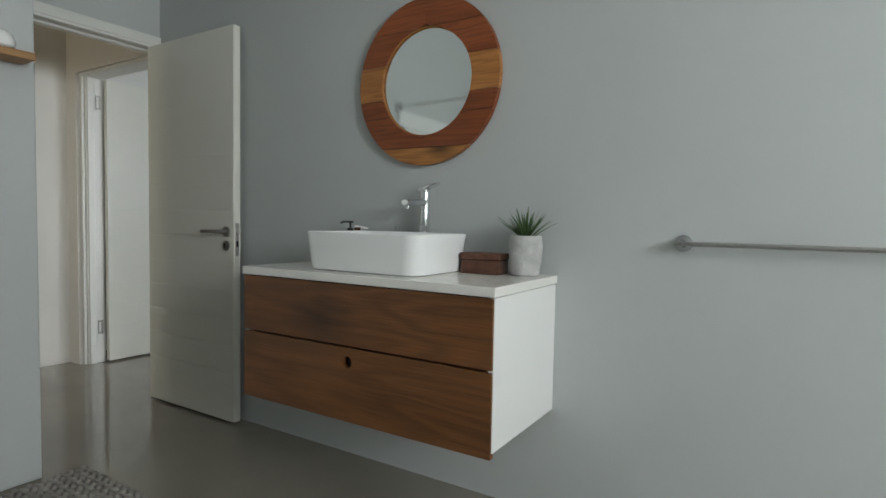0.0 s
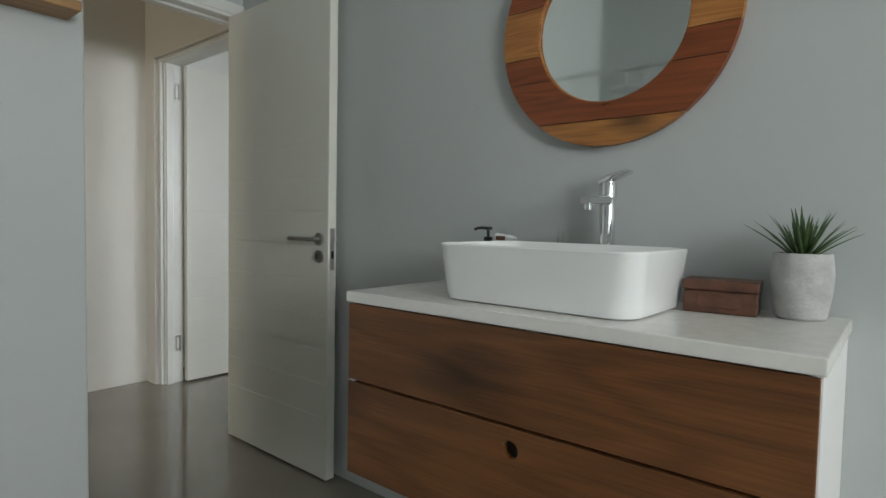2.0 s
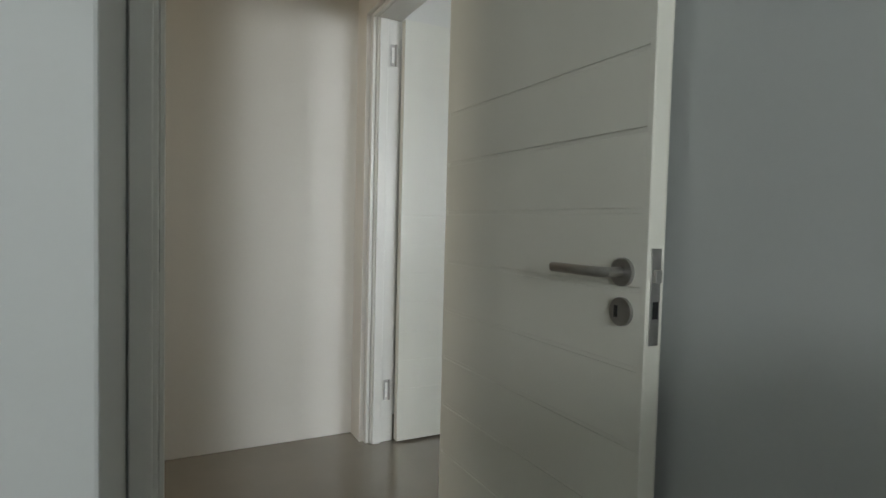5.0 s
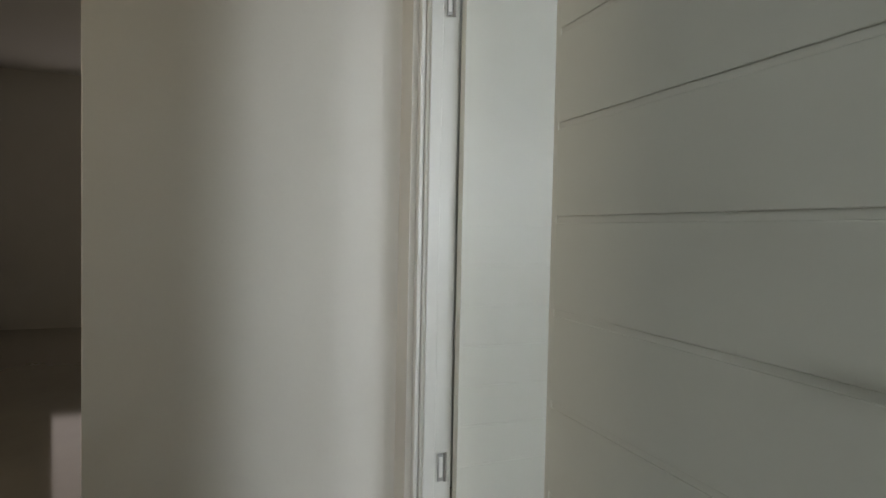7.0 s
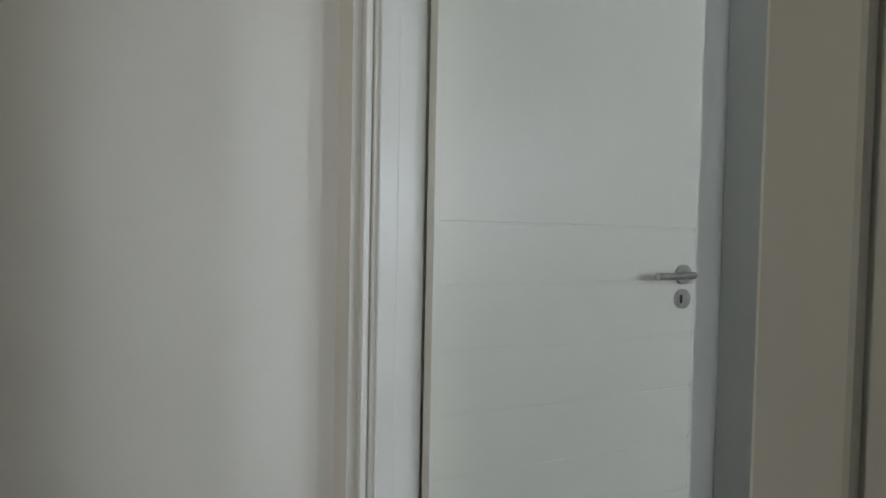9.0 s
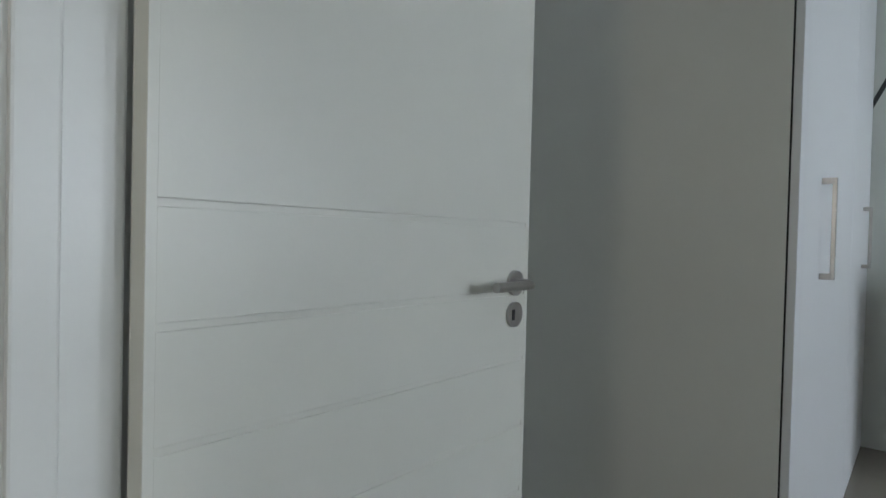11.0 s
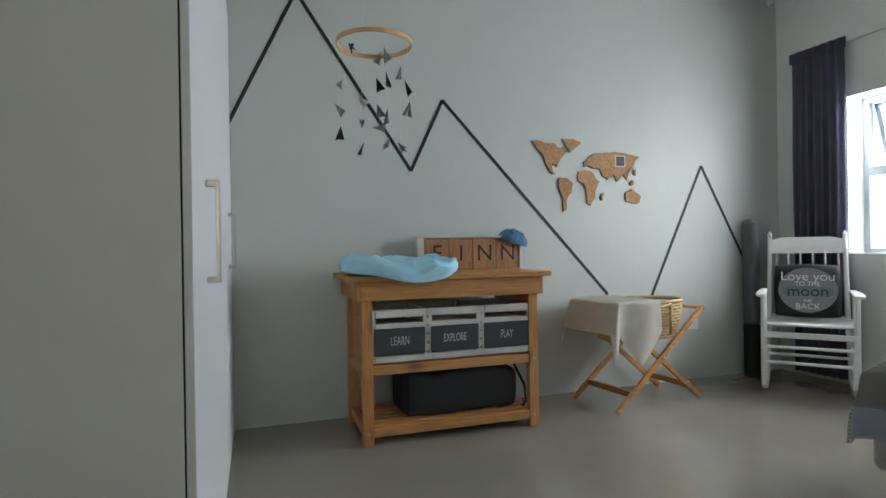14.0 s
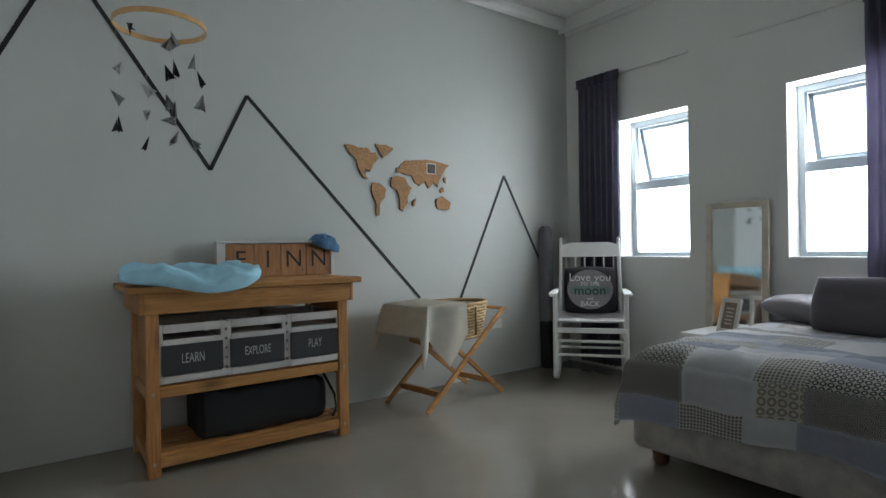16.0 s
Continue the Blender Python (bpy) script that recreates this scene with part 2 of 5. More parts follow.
M_GLASS = glassy("window_glass")
M_MIRROR = mat("mirror_silver", (.86, .90, .88), .01, 1, vary=.0)
M_LEAFG = mat("succulent_leaf", (.055, .105, .03), .5, vary=.3, scale=30, per=.2)
M_CONC = mat("grey_concrete_pot", (.46, .46, .45), .85, vary=.18, scale=25, bump=.4, bscale=120)
M_BOXWOOD = mat("dark_carved_wood", (.10, .04, .022), .5, vary=.35, scale=30, bump=.6, bscale=70)
M_RUG = mat("grey_woven_wool", (.27, .25, .23), .95, vary=.25, scale=40, bump=.5, bscale=300, per=.2)
M_SHELF = wood("shelf_timber", (.20, .10, .04), (.40, .22, .09), 1, 4, .5, False)
M_TILE = mat("white_wall_tile", (.78, .79, .78), .12, vary=.015, per=.02)
M_GROUT = mat("dark_grout", (.10, .10, .10), .9)
M_PAPERS = [mat("dark_paper", (.025, .03, .03), .8), mat("grey_paper", (.20, .22, .22), .8), mat("pale_paper", (.55, .56, .54), .8)]
M_STRIPE = patterned("striped_paper", (.6, .6, .58), (.03, .03, .03), "wave", 6)
M_THREAD = mat("white_thread", (.7, .7, .68), .8)
M_GREYFOAM = mat("grey_cover_fabric", (.14, .14, .15), .9, vary=.1, scale=20, bump=.3)
M_PHOTO = mat("dark_photograph", (.05, .045, .045), .35, vary=.6, scale=40)
M_KRAFT = mat("brown_card", (.22, .16, .12), .7, vary=.1)
M_SOAP = mat("green_soap", (.16, .42, .22), .25, vary=.1)
M_DUSK = mat("backdrop_ground", (.30, .28, .22), .9, vary=.2, scale=.4)


# ---------------- mesh helpers ----------------
def B(x0, x1, y0, y1, z0, z1, bev=.0, bm=None):
    """A box, its edges bevelled, added to bm."""
    bm = bm or bmesh.new()
    r = bmesh.ops.create_cube(bm, size=1)["verts"]
    for v in r:
        v.co = ((x0 + x1) / 2 + v.co.x * (x1 - x0), (y0 + y1) / 2 + v.co.y * (y1 - y0), (z0 + z1) / 2 + v.co.z * (z1 - z0))
    if bev:
        es = list({e for v in r for e in v.link_edges})
        bmesh.ops.bevel(bm, geom=es, offset=bev, segments=2, affect="EDGES", profile=.5)
    return bm


def bar(p, q, w, h=None, bev=.0, up=(0, 0, 1), bm=None):
    """A square bar from p to q."""
    bm = bm or bmesh.new(); h = h or w
    p, q = Vector(p), Vector(q); d = q - p
    zq = d.normalized(); xq = Vector(up).cross(zq)
    if xq.length < 1e-4: xq = Vector((1, 0, 0))
    xq.normalize(); yq = zq.cross(xq)
    m = Matrix((xq, yq, zq)).transposed().to_4x4(); m.translation = (p + q) / 2
    r = bmesh.ops.create_cube(bm, size=1)["verts"]
    for v in r: v.co = m @ Vector((v.co.x * w, v.co.y * h, v.co.z * d.length))
    if bev: bmesh.ops.bevel(bm, geom=list({e for v in r for e in v.link_edges}), offset=bev, segments=2, affect="EDGES", profile=.5)
    return bm


def rod(p, q, r0, r1=None, seg=16, bm=None, cap=True):
    bm = bm or bmesh.new(); p, q = Vector(p), Vector(q); d = q - p
    m = d.to_track_quat("Z", "Y").to_matrix().to_4x4(); m.translation = (p + q) / 2
    bmesh.ops.create_cone(bm, cap_ends=cap, segments=seg, radius1=r0, radius2=r0 if r1 is None else r1, depth=d.length, matrix=m)
    return bm


def lathe(profile, seg=32, centre=(0, 0, 0), bm=None):
    """Turned shape from (radius, height) pairs."""
    bm = bm or bmesh.new(); rings = []
    for r, z in profile:
        rings.append([bm.verts.new((centre[0] + r * math.cos(2 * math.pi * k / seg), centre[1] + r * math.sin(2 * math.pi * k / seg), centre[2] + z)) for k in range(seg)])
    for a, b in zip(rings, rings[1:]):
        for k in range(seg): bm.faces.new((a[k], a[(k + 1) % seg], b[(k + 1) % seg], b[k]))
    bm.faces.new(rings[0][::-1]); bm.faces.new(rings[-1])
    return bm


def tube(points, r, seg=10, closed=False, bm=None):
    """A round tube along a polyline."""
    bm = bm or bmesh.new(); pts = [Vector(p) for p in points]; n = len(pts); rings = []
    for i, p in enumerate(pts):
        a = pts[i - 1] if i or closed else p; b = pts[(i + 1) % n] if i < n - 1 or closed else p
        q = (b - a).to_track_quat("Z", "Y")
        rings.append([bm.verts.new(p + q @ Vector((r * math.cos(2 * math.pi * k / seg), r * math.sin(2 * math.pi * k / seg), 0))) for k in range(seg)])
    for i in range(n if closed else n - 1):
        a, b = rings[i], rings[(i + 1) % n]
        for k in range(seg): bm.faces.new((a[k], a[(k + 1) % seg], b[(k + 1) % seg], b[k]))
    if not closed: bm.faces.new(rings[0][::-1]); bm.faces.new(rings[-1])
    return bm


def slab(outline, y0, y1, bm=None):
    """An outline in x and z given thickness along y."""
    bm = bm or bmesh.new()
    a = [bm.verts.new((x, y0, z)) for x, z in outline]; b = [bm.verts.new((x, y1, z)) for x, z in outline]
    fs = [bm.faces.new(a), bm.faces.new(b[::-1])]
    for k in range(len(a)): bm.faces.new((a[k], b[k], b[(k + 1) % len(a)], a[(k + 1) % len(a)]))
    bmesh.ops.recalc_face_normals(bm, faces=bm.faces); bmesh.ops.triangulate(bm, faces=fs)
    return bm


def sheet(fn, nu, nv, thick=.0, bm=None):
    """A cloth sheet: fn(u, v) gives a point for u, v in 0..1; with UV in metres-like units."""
    bm = bm or bmesh.new(); uvl = bm.loops.layers.uv.verify()
    g = [[bm.verts.new(fn(i / nu, j / nv)) for j in range(nv + 1)] for i in range(nu + 1)]
    for i in range(nu):
        for j in range(nv):
            f = bm.faces.new((g[i][j], g[i + 1][j], g[i + 1][j + 1], g[i][j + 1]))
            for lp, (a, b) in zip(f.loops, ((i, j), (i + 1, j), (i + 1, j + 1), (i, j + 1))): lp[uvl].uv = (a / nu, b / nv)
    if thick: bmesh.ops.solidify(bm, geom=bm.faces[:], thickness=thick)
    return bm


def mesh(name, bm, material, smooth=False):
    me = bpy.data.meshes.new(name)
    bm.normal_update(); bm.to_mesh(me); bm.free()
    for mm in (material if isinstance(material, (list, tuple)) else [material]): me.materials.append(mm)
    if smooth: me.shade_smooth()
    if smooth == "auto": me.set_sharp_from_angle(angle=radians(35))
    return me


def part(name, bm, material, parent, label="", smooth=False):
    o = new(name, mesh(name, bm, material, smooth)); o.parent = parent
    if label: tagged(o, label=label)
    return o


def thing(name, label, category, at=(0, 0, 0), rz=0, group="", kind=""):
    e = new(name); e.empty_display_size = .05; e.matrix_world = pose(*at, 0, 0, rz)
    return tagged(e, label, category, group, kind)


def solid(name, bm, material, label, category, group="", kind="", smooth=False, at=(0, 0, 0), rz=0):
    o = new(name, mesh(name, bm, material, smooth)); o.matrix_world = pose(*at, 0, 0, rz)
    return tagged(o, label, category, group, kind)


def structure(name, bm, material, label, category):
    return solid(name, bm, material, label, category, kind="structure")


def lettering(name, text, size, material, parent, m, depth=.001, label=""):
    cu = bpy.data.curves.new(name, "FONT"); cu.body, cu.size, cu.extrude = text, size, depth; cu.align_x = cu.align_y = "CENTER"
    tmp = bpy.data.objects.new(name, cu); scene.collection.objects.link(tmp)
    bpy.context.view_layer.update()
    me = bpy.data.meshes.new_from_object(tmp.evaluated_get(bpy.context.evaluated_depsgraph_get()))
    bpy.data.objects.remove(tmp); bpy.data.curves.remove(cu)
    me.materials.clear(); me.materials.append(material)
    o = new(name, me); o.parent = parent; o.matrix_basis = m
    if label: tagged(o, label=label)
    return o


def rrect(w, h, r, n=6):
    """Rounded rectangle outline, counter-clockwise."""
    out = []
    for cx, cy, a0 in ((w / 2 - r, h / 2 - r, 0), (-w / 2 + r, h / 2 - r, 90), (-w / 2 + r, -h / 2 + r, 180), (w / 2 - r, -h / 2 + r, 270)):
        for k in range(n + 1):
            a = radians(a0 + 90 * k / n); out.append((cx + r * math.cos(a), cy + r * math.sin(a)))
    return out


def loft(rings, bm=None, caps=True):
    bm = bm or bmesh.new(); vs = [[bm.verts.new(p) for p in ring] for ring in rings]; n = len(vs[0])
    for a, b in zip(vs, vs[1:]):
        for k in range(n): bm.faces.new((a[k], a[(k + 1) % n], b[(k + 1) % n], b[k]))
    if caps: bm.faces.new(vs[0][::-1]); bm.faces.new(vs[-1])
    return bm


# ---------------- the plan ----------------
XD, XH = -2.94, -3.02          # door wall of the bathroom: bathroom face, hall face
YV, YB = 1.604, 1.775          # vanity wall, bedroom face of the same wall
XE = -4.184                    # end wall of the hall
YM, XW = 5.392, .849           # feature wall, window wall
XL = -4.36                     # wall behind the wardrobe
ZB, ZBED, ZH = 2.9, 3.23, 2.62
DY0, DY1 = .775, 1.600         # bathroom doorway
BX0, BX1 = -4.005, -3.09      # bedroom doorway
PX, PY = -2.30, .708            # projecting wall beside the bathroom doorway

floor = structure("floor", B(-9, 3.5, -2.5, YM + .15, -.12, 0), M_FLOOR, "glossy grey-beige polished screed floor", "floor")
bm = B(XH, 3.5, YV, YB, 0, 3.3)
structure("wall_vanity", bm, M_BATH, "smooth pale grey painted bathroom wall", "wall")
structure("wall_bed_door_right", B(BX1 + .05, XH, 1.655, YB, 0, 3.3), M_HALL, "short cream wall beside the bedroom doorway", "wall")
structure("wall_bath_door", B(XH, XD, -1.25, DY0 - .03, 0, 2.9), M_BATH, "grey painted wall beside the doorway", "wall")
structure("wall_bath_over_door", B(XH, XD, DY0 - .03, YV, 2.07, 2.9), M_BATH, "grey painted wall above the doorway", "wall")
structure("wall_projecting", B(XD, PX, -1.15, PY, 0, 2.9, .006), M_BATH, "projecting grey painted wall holding a shelf", "wall")
structure("wall_bath_back", B(XD, 3.4, -1.25, -1.15, 0, 2.9), M_BATH, "plain grey bathroom wall", "wall")
# Unseen end wall; window inferred from leftward shadows, distance chosen for the light's falloff.
bm = B(3.4, 3.5, -1.25, -1.05, 0, 2.9); B(3.4, 3.5, .05, YV, 0, 2.9, bm=bm); B(3.4, 3.5, -1.05, .05, 0, 1.35, bm=bm); B(3.4, 3.5, -1.05, .05, 2.48, 2.9, bm=bm)
structure("wall_bath_end", bm, M_BATH, "grey bathroom wall with a window opening", "wall")
structure("ceiling_bath", B(XH, 3.5, -1.25, YV, ZB, ZB + .1), M_CEIL, "white painted bathroom ceiling", "ceiling")
# hall
structure("wall_hall_end", B(XE - .15, XE, .645, YB, 0, 2.7, .004), M_HALL, "cream painted wall at the end of the hall", "wall")
structure("wall_bed_door_side", B(XE, BX0 - .05, 1.655, YB, 0, 2.7), M_HALL, "narrow cream wall beside the bedroom doorway", "wall")
structure("wall_bed_over_door", B(BX0 - .05, BX1 + .05, 1.655, YB, 2.07, 3.3), M_HALL, "cream wall above the bedroom doorway", "wall")
structure("wall_passage_north", B(-9, XE - .15, .645, .745, 0, 2.7), M_HALL, "plain passage wall", "wall")
# Unseen wall; its opening is made up to hold the added hall lamp.
bm = B(-9, -3.97, -1.3, -1.2, 0, 2.7); B(-3.27, XH, -1.3, -1.2, 0, 2.7, bm=bm); B(-3.97, -3.27, -1.3, -1.2, 0, 1, bm=bm); B(-3.97, -3.27, -1.3, -1.2, 2.2, 2.7, bm=bm)
structure("wall_passage_south", bm, M_HALL, "plain passage wall", "wall")
bm = B(-9.1, -9, -1.2, .645, 0, 2.7)
structure("wall_passage_end", bm, M_HALL, "plain wall at the end of the passage", "wall")
structure("ceiling_hall", B(-9, XH, -1.2, 1.655, ZH, ZH + .1), M_CEIL, "cream painted hall ceiling", "ceiling")
# bedroom
structure("wall_feature", B(XL - .15, XW + .25, YM, YM + .15, 0, 3.35), M_MURAL, "pale grey-green feature wall", "wall")
structure("wall_bed_left", B(XL - .15, XL, YB, YM, 0, 3.35), M_WHITEWALL, "white wall behind the wardrobe", "wall")
W1, W2, WZ0, WZ1 = (4.165, 4.80), (2.82, 3.455), .985, 2.18
bm = bmesh.new()
for a, b in ((YB, W2[0]), (W2[1], W1[0]), (W1[1], YM)): B(XW, XW + .25, a, b, 0, 3.35, bm=bm)
for a, b in (W1, W2): B(XW, XW + .25, a, b, 0, WZ0, bm=bm); B(XW, XW + .25, a, b, WZ1, 3.35, bm=bm)
structure("wall_windows", bm, M_WHITEWALL, "white plastered wall with two window openings", "wall")
structure("ceiling_bed", B(XL - .1, XW + .25, YB, YM, ZBED, ZBED + .1), M_CEIL, "white bedroom ceiling", "ceiling")
for nm, p in (("cornice_north", ((XL, YM - .05, ZBED - .05), (XW - .1, YM - .05, ZBED - .05))), ("cornice_east", ((XW - .05, YB, ZBED - .05), (XW - .05, YM, ZBED - .05)))):
    structure(nm, bar(p[0], p[1], .10, .10, .03), M_CEIL, "white coved ceiling cornice", "cornice")
structure("ground_outside", B(3.6, 80, -60, 60, -.4, -.3), M_DUSK, "pale dry ground outside", "ground")
M_SKYCARD = bpy.data.materials.new("bright_sky"); M_SKYCARD.use_nodes = True
_e = M_SKYCARD.node_tree.nodes["Principled BSDF"]; _e.inputs["Base Color"].default_value = (.8, .9, 1, 1)
_e.inputs["Emission Color"].default_value = (.86, .94, 1, 1); _e.inputs["Emission Strength"].default_value = 3.2
structure("backdrop_sky", B(5.0, 5.05, 1.0, 14, -1, 9), M_SKYCARD, "bright overcast sky beyond the windows", "sky")


# ---------------- doors ----------------
def door_leaf(name, label, grooves, w=.762, h=2.03, first=.271, zl=.990, zk=.918):
    """A grooved leaf: x from the hinge, front face towards -y, thickness 40 mm, with handles and lock."""
    d = thing(name, label, "door")
    part("core", B(0, w, -.0182, .0182, 0, h, .002), M_DOOR, d)
    inset = .012
    for s in (-1, 1):
        y0, y1 = sorted((s * .0184, s * .0205))
        part("stile", B(0, inset, y0, y1, 0, h, .0008), M_DOOR, d)
        part("stile", B(w - inset, w, y0, y1, 0, h, .0008), M_DOOR, d)
        zs = [0.0] + [first + .1402 * k for k in range(grooves)] + [h]
        for a, b in zip(zs, zs[1:]):
            part("panel_board", B(inset - .001, w - inset + .001, y0, y1, a + (.0045 if a else 0), b - (.0045 if b < h else 0), .0016), M_DOOR, d)
        y = s * .0205
        bm = rod((w - .053, y, zl), (w - .053, y + s * .008, zl), .026, seg=28); ros = part("rose", bm, M_STEEL, d, "round brushed steel rose", "auto")
        pts = [(w - .053, y + s * .006, zl), (w - .053, y + s * .040, zl), (w - .068, y + s * .050, zl), (w - .08, y + s * .053, zl), (w - .19, y + s * .053, zl)]
        part("lever", tube(pts, .0095, 12), M_STEEL, d, "brushed steel lever handle", "auto")
        esc = part("escutcheon", rod((w - .053, y, zk), (w - .053, y + s * .007, zk), .026, seg=28), M_STEEL, d, "round steel keyhole plate", "auto")
        # Raised black block stands for the shade inside the keyhole.
        part("keyhole", B(w - .066, w - .058, *sorted((y + s * .006, y + s * .0085)), zk - .011, zk + .011), M_BLACK, esc)
    lp = part("lock_plate", B(w - .001, w + .0025, -.011, .011, .865, 1.035, .001), M_STEEL, d, "steel lock faceplate")
    part("latch", B(w + .002, w + .009, -.008, .008, .975, .998, .002), M_STEEL, lp)
    part("bolt", B(w + .0015, w + .004, -.006, .006, .912, .942), M_BLACK, lp)
    return d


leaf = door_leaf("door_bathroom", "open white grooved door with steel lever handle", 9, first=.259)
leaf.matrix_world = pose(-2.930, 1.5435, .012, 0, 0, 0)
leaf_b = door_leaf("door_bedroom", "open white grooved door beside the wardrobe", 7, w=.774, first=.262, zl=.983, zk=.918)
leaf_b.matrix_world = pose(-3.976, 1.813, .012, 0, 0, 90)


def hinge(at, rz=0):
    h = part("hinge", B(-.012, .012, -.002, .002, -.05, .05, .001), M_STEEL, bpy.data.objects["door_frame_bedroom"], "steel butt hinge"); h.matrix_basis = pose(*at, 0, 0, rz)
    part("cutout", B(-.007, .005, -.0032, -.0016, -.036, .036), M_FRAME, h)
    part("knuckle", rod((.014, -.004, -.05), (.014, -.004, .05), .0055, seg=12), M_STEEL, h, smooth="auto")


def frame_bath():
    f = thing("door_frame_bathroom", "white painted door frame with steel strike plate", "door frame", kind="structure")
    part("jamb", B(XH - .012, XD + .012, DY1, DY1 + .0035, 0, 2.075, .004), M_FRAME, f)
    j = part("jamb", B(XH - .012, XD + .012, DY0 - .033, DY0, 0, 2.075, .004), M_FRAME, f)
    part("head", B(XH - .012, XD + .012, DY0, DY1, 2.045, 2.075, .004), M_FRAME, f)
    part("stop", B(XH - .010, XD - .045, DY0, DY0 + .014, 0, 2.045, .003), M_FRAME, f)
    part("stop", B(XH - .010, XD - .045, DY1 - .008, DY1, 0, 2.045, .003), M_FRAME, f)
    part("stop", B(XH - .010, XD - .045, DY0 + .014, DY1 - .014, 2.031, 2.045, .003), M_FRAME, f)
    for y0, y1 in ((DY0 - .062, DY0 - .012),):
        part("architrave", B(XD, XD + .016, y0, y1, 0, 2.115, .004), M_FRAME, f)
    part("architrave", B(XD, XD + .016, DY0 - .012, DY1 + .002, 2.06, 2.115, .004), M_FRAME, f)
    part("strike_plate", B(XD - .03, XD - .01, DY0 - .001, DY0 + .002, .95, 1.05), M_STEEL, j, "steel strike plate")


def frame_bed():
    f = thing("door_frame_bedroom", "white painted bedroom door frame", "door frame", kind="structure")
    for x0, x1, s in ((BX0 - .04, BX0, 1), (BX1, BX1 + .04, -1)):
        part("jamb", B(x0, x1, 1.692, YB + .036, 0, 2.075, .004), M_FRAME, f)
        a, b = sorted((BX0 if s > 0 else BX1, (BX0 if s > 0 else BX1) + s * .014))
        part("stop", B(a, b, 1.700, YB - .030, 0, 2.045, .004), M_FRAME, f)
        a, b = sorted(((BX0 - .012) if s > 0 else (BX1 + .012), (BX0 - .012 - .032) if s > 0 else (BX1 + .05)))
        part("architrave", B(a, b, 1.674, 1.691, 0, 2.068, .004), M_FRAME, f)
    part("head", B(BX0, BX1, 1.692, YB + .036, 2.045, 2.075, .004), M_FRAME, f)
    part("architrave", B(BX0 - .012, BX1 + .012, 1.674, 1.691, 2.046, 2.068, .004), M_FRAME, f)


frame_bath(); frame_bed()
for z in (1.875, .265): hinge((BX0 + .0165, 1.766, z), 90)


# ---------------- bathroom things ----------------
def vanity():
    x0, x1, y0 = -1.566, -.473, 1.118
    v = thing("vanity_cabinet", "wall-hung vanity with oak drawer fronts and white sides", "cabinet", (0, 0, .35))
    part("side_panel", B(x1 - .018, x1, y0 + .004, YV, .045, .503, .001), M_WHITEBOARD, v)
    part("side_panel", B(x0, x0 + .018, y0 + .004, YV, .045, .503, .001), M_WHITEBOARD, v)
    part("bottom_panel", B(x0 + .019, x1 - .019, y0 + .02, YV, .035, .053), M_WHITEBOARD, v)
    part("back_panel", B(x0 + .019, x1 - .019, YV - .02, YV, .054, .503), M_WHITEBOARD, v)
    # Solid dark core draws the shade seen through the cabinet's gaps.
    part("shade_core", B(x0 + .03, x1 - .03, y0 + .02, YV - .03, .07, .49), M_DARK, v)
    part("drawer_front", B(x0 + .002, x1 - .003, y0 - .004, y0 + .016, .292, .502, .0015), M_OAK, v, "oiled brown oak drawer front")
    hx, hz, r = -1.03, .235, .021
    lo = part("drawer_front", notch(x0 + .002, x1 - .003, y0 - .004, y0 + .016, .028, .284, hx, hz, r), M_OAK, v, "oiled brown oak drawer front with finger hole")
    # Dark disc behind the hole stands for the shade inside.
    part("hole_shade", rod((hx, y0 + .018, hz), (hx, y0 + .0165, hz), r, seg=24), M_DARK, lo)
    solid("worktop", B(x0 - .004, x1 + .006, y0 - .010, YV, .856, .886, .003), M_STONE, "thin white quartz worktop on the vanity", "worktop")


def notch(x0, x1, y0, y1, z0, z1, hx, hz, r, n=24):
    """A board with a round hole through it."""
    bm = bmesh.new(); rings = []
    for y in (y0, y1):
        ring = [bm.verts.new((hx + r * math.cos(2 * math.pi * k / n), y, hz + r * math.sin(2 * math.pi * k / n))) for k in range(n)]
        outer = []
        for k in range(n):
            a = 2 * math.pi * (k) / n; c, s = math.cos(a), math.sin(a)
            t = min(((x1 - hx) if c > 0 else (hx - x0)) / max(abs(c), 1e-6), ((z1 - hz) if s > 0 else (hz - z0)) / max(abs(s), 1e-6))
            outer.append((hx + c * t, hz + s * t, a))
        for cx, cz in ((x1, z1), (x0, z1), (x0, z0), (x1, z0)): outer.append((cx, cz, math.atan2(cz - hz, cx - hx) % (2 * math.pi)))
        outer.sort(key=lambda q: q[2]); ov = [bm.verts.new((a, y, b)) for a, b, _ in outer]
        rings.append((ring, ov, [q[2] for q in outer]))
        i = 0
        for j in range(len(ov)):
            a1 = outer[(j + 1) % len(ov)][2] or 2 * math.pi
            k = int(math.floor(outer[j][2] / (2 * math.pi) * n + 1e-6)) % n
            k1 = int(math.floor(a1 / (2 * math.pi) * n + 1e-6)) % n
            vs = [ov[j], ov[(j + 1) % len(ov)], ring[k1]] + ([ring[k]] if k != k1 else [])
            bm.faces.new(vs if y == y1 else vs[::-1])
    (r0, o0, _), (r1, o1, _) = rings
    for k in range(n): bm.faces.new((r0[k], r0[(k + 1) % n], r1[(k + 1) % n], r1[k]))
    for k in range(len(o0)): bm.faces.new((o0[k], o1[k], o1[(k + 1) % len(o0)], o0[(k + 1) % len(o0)]))
    bmesh.ops.recalc_face_normals(bm, faces=bm.faces)
    return bm


vanity()


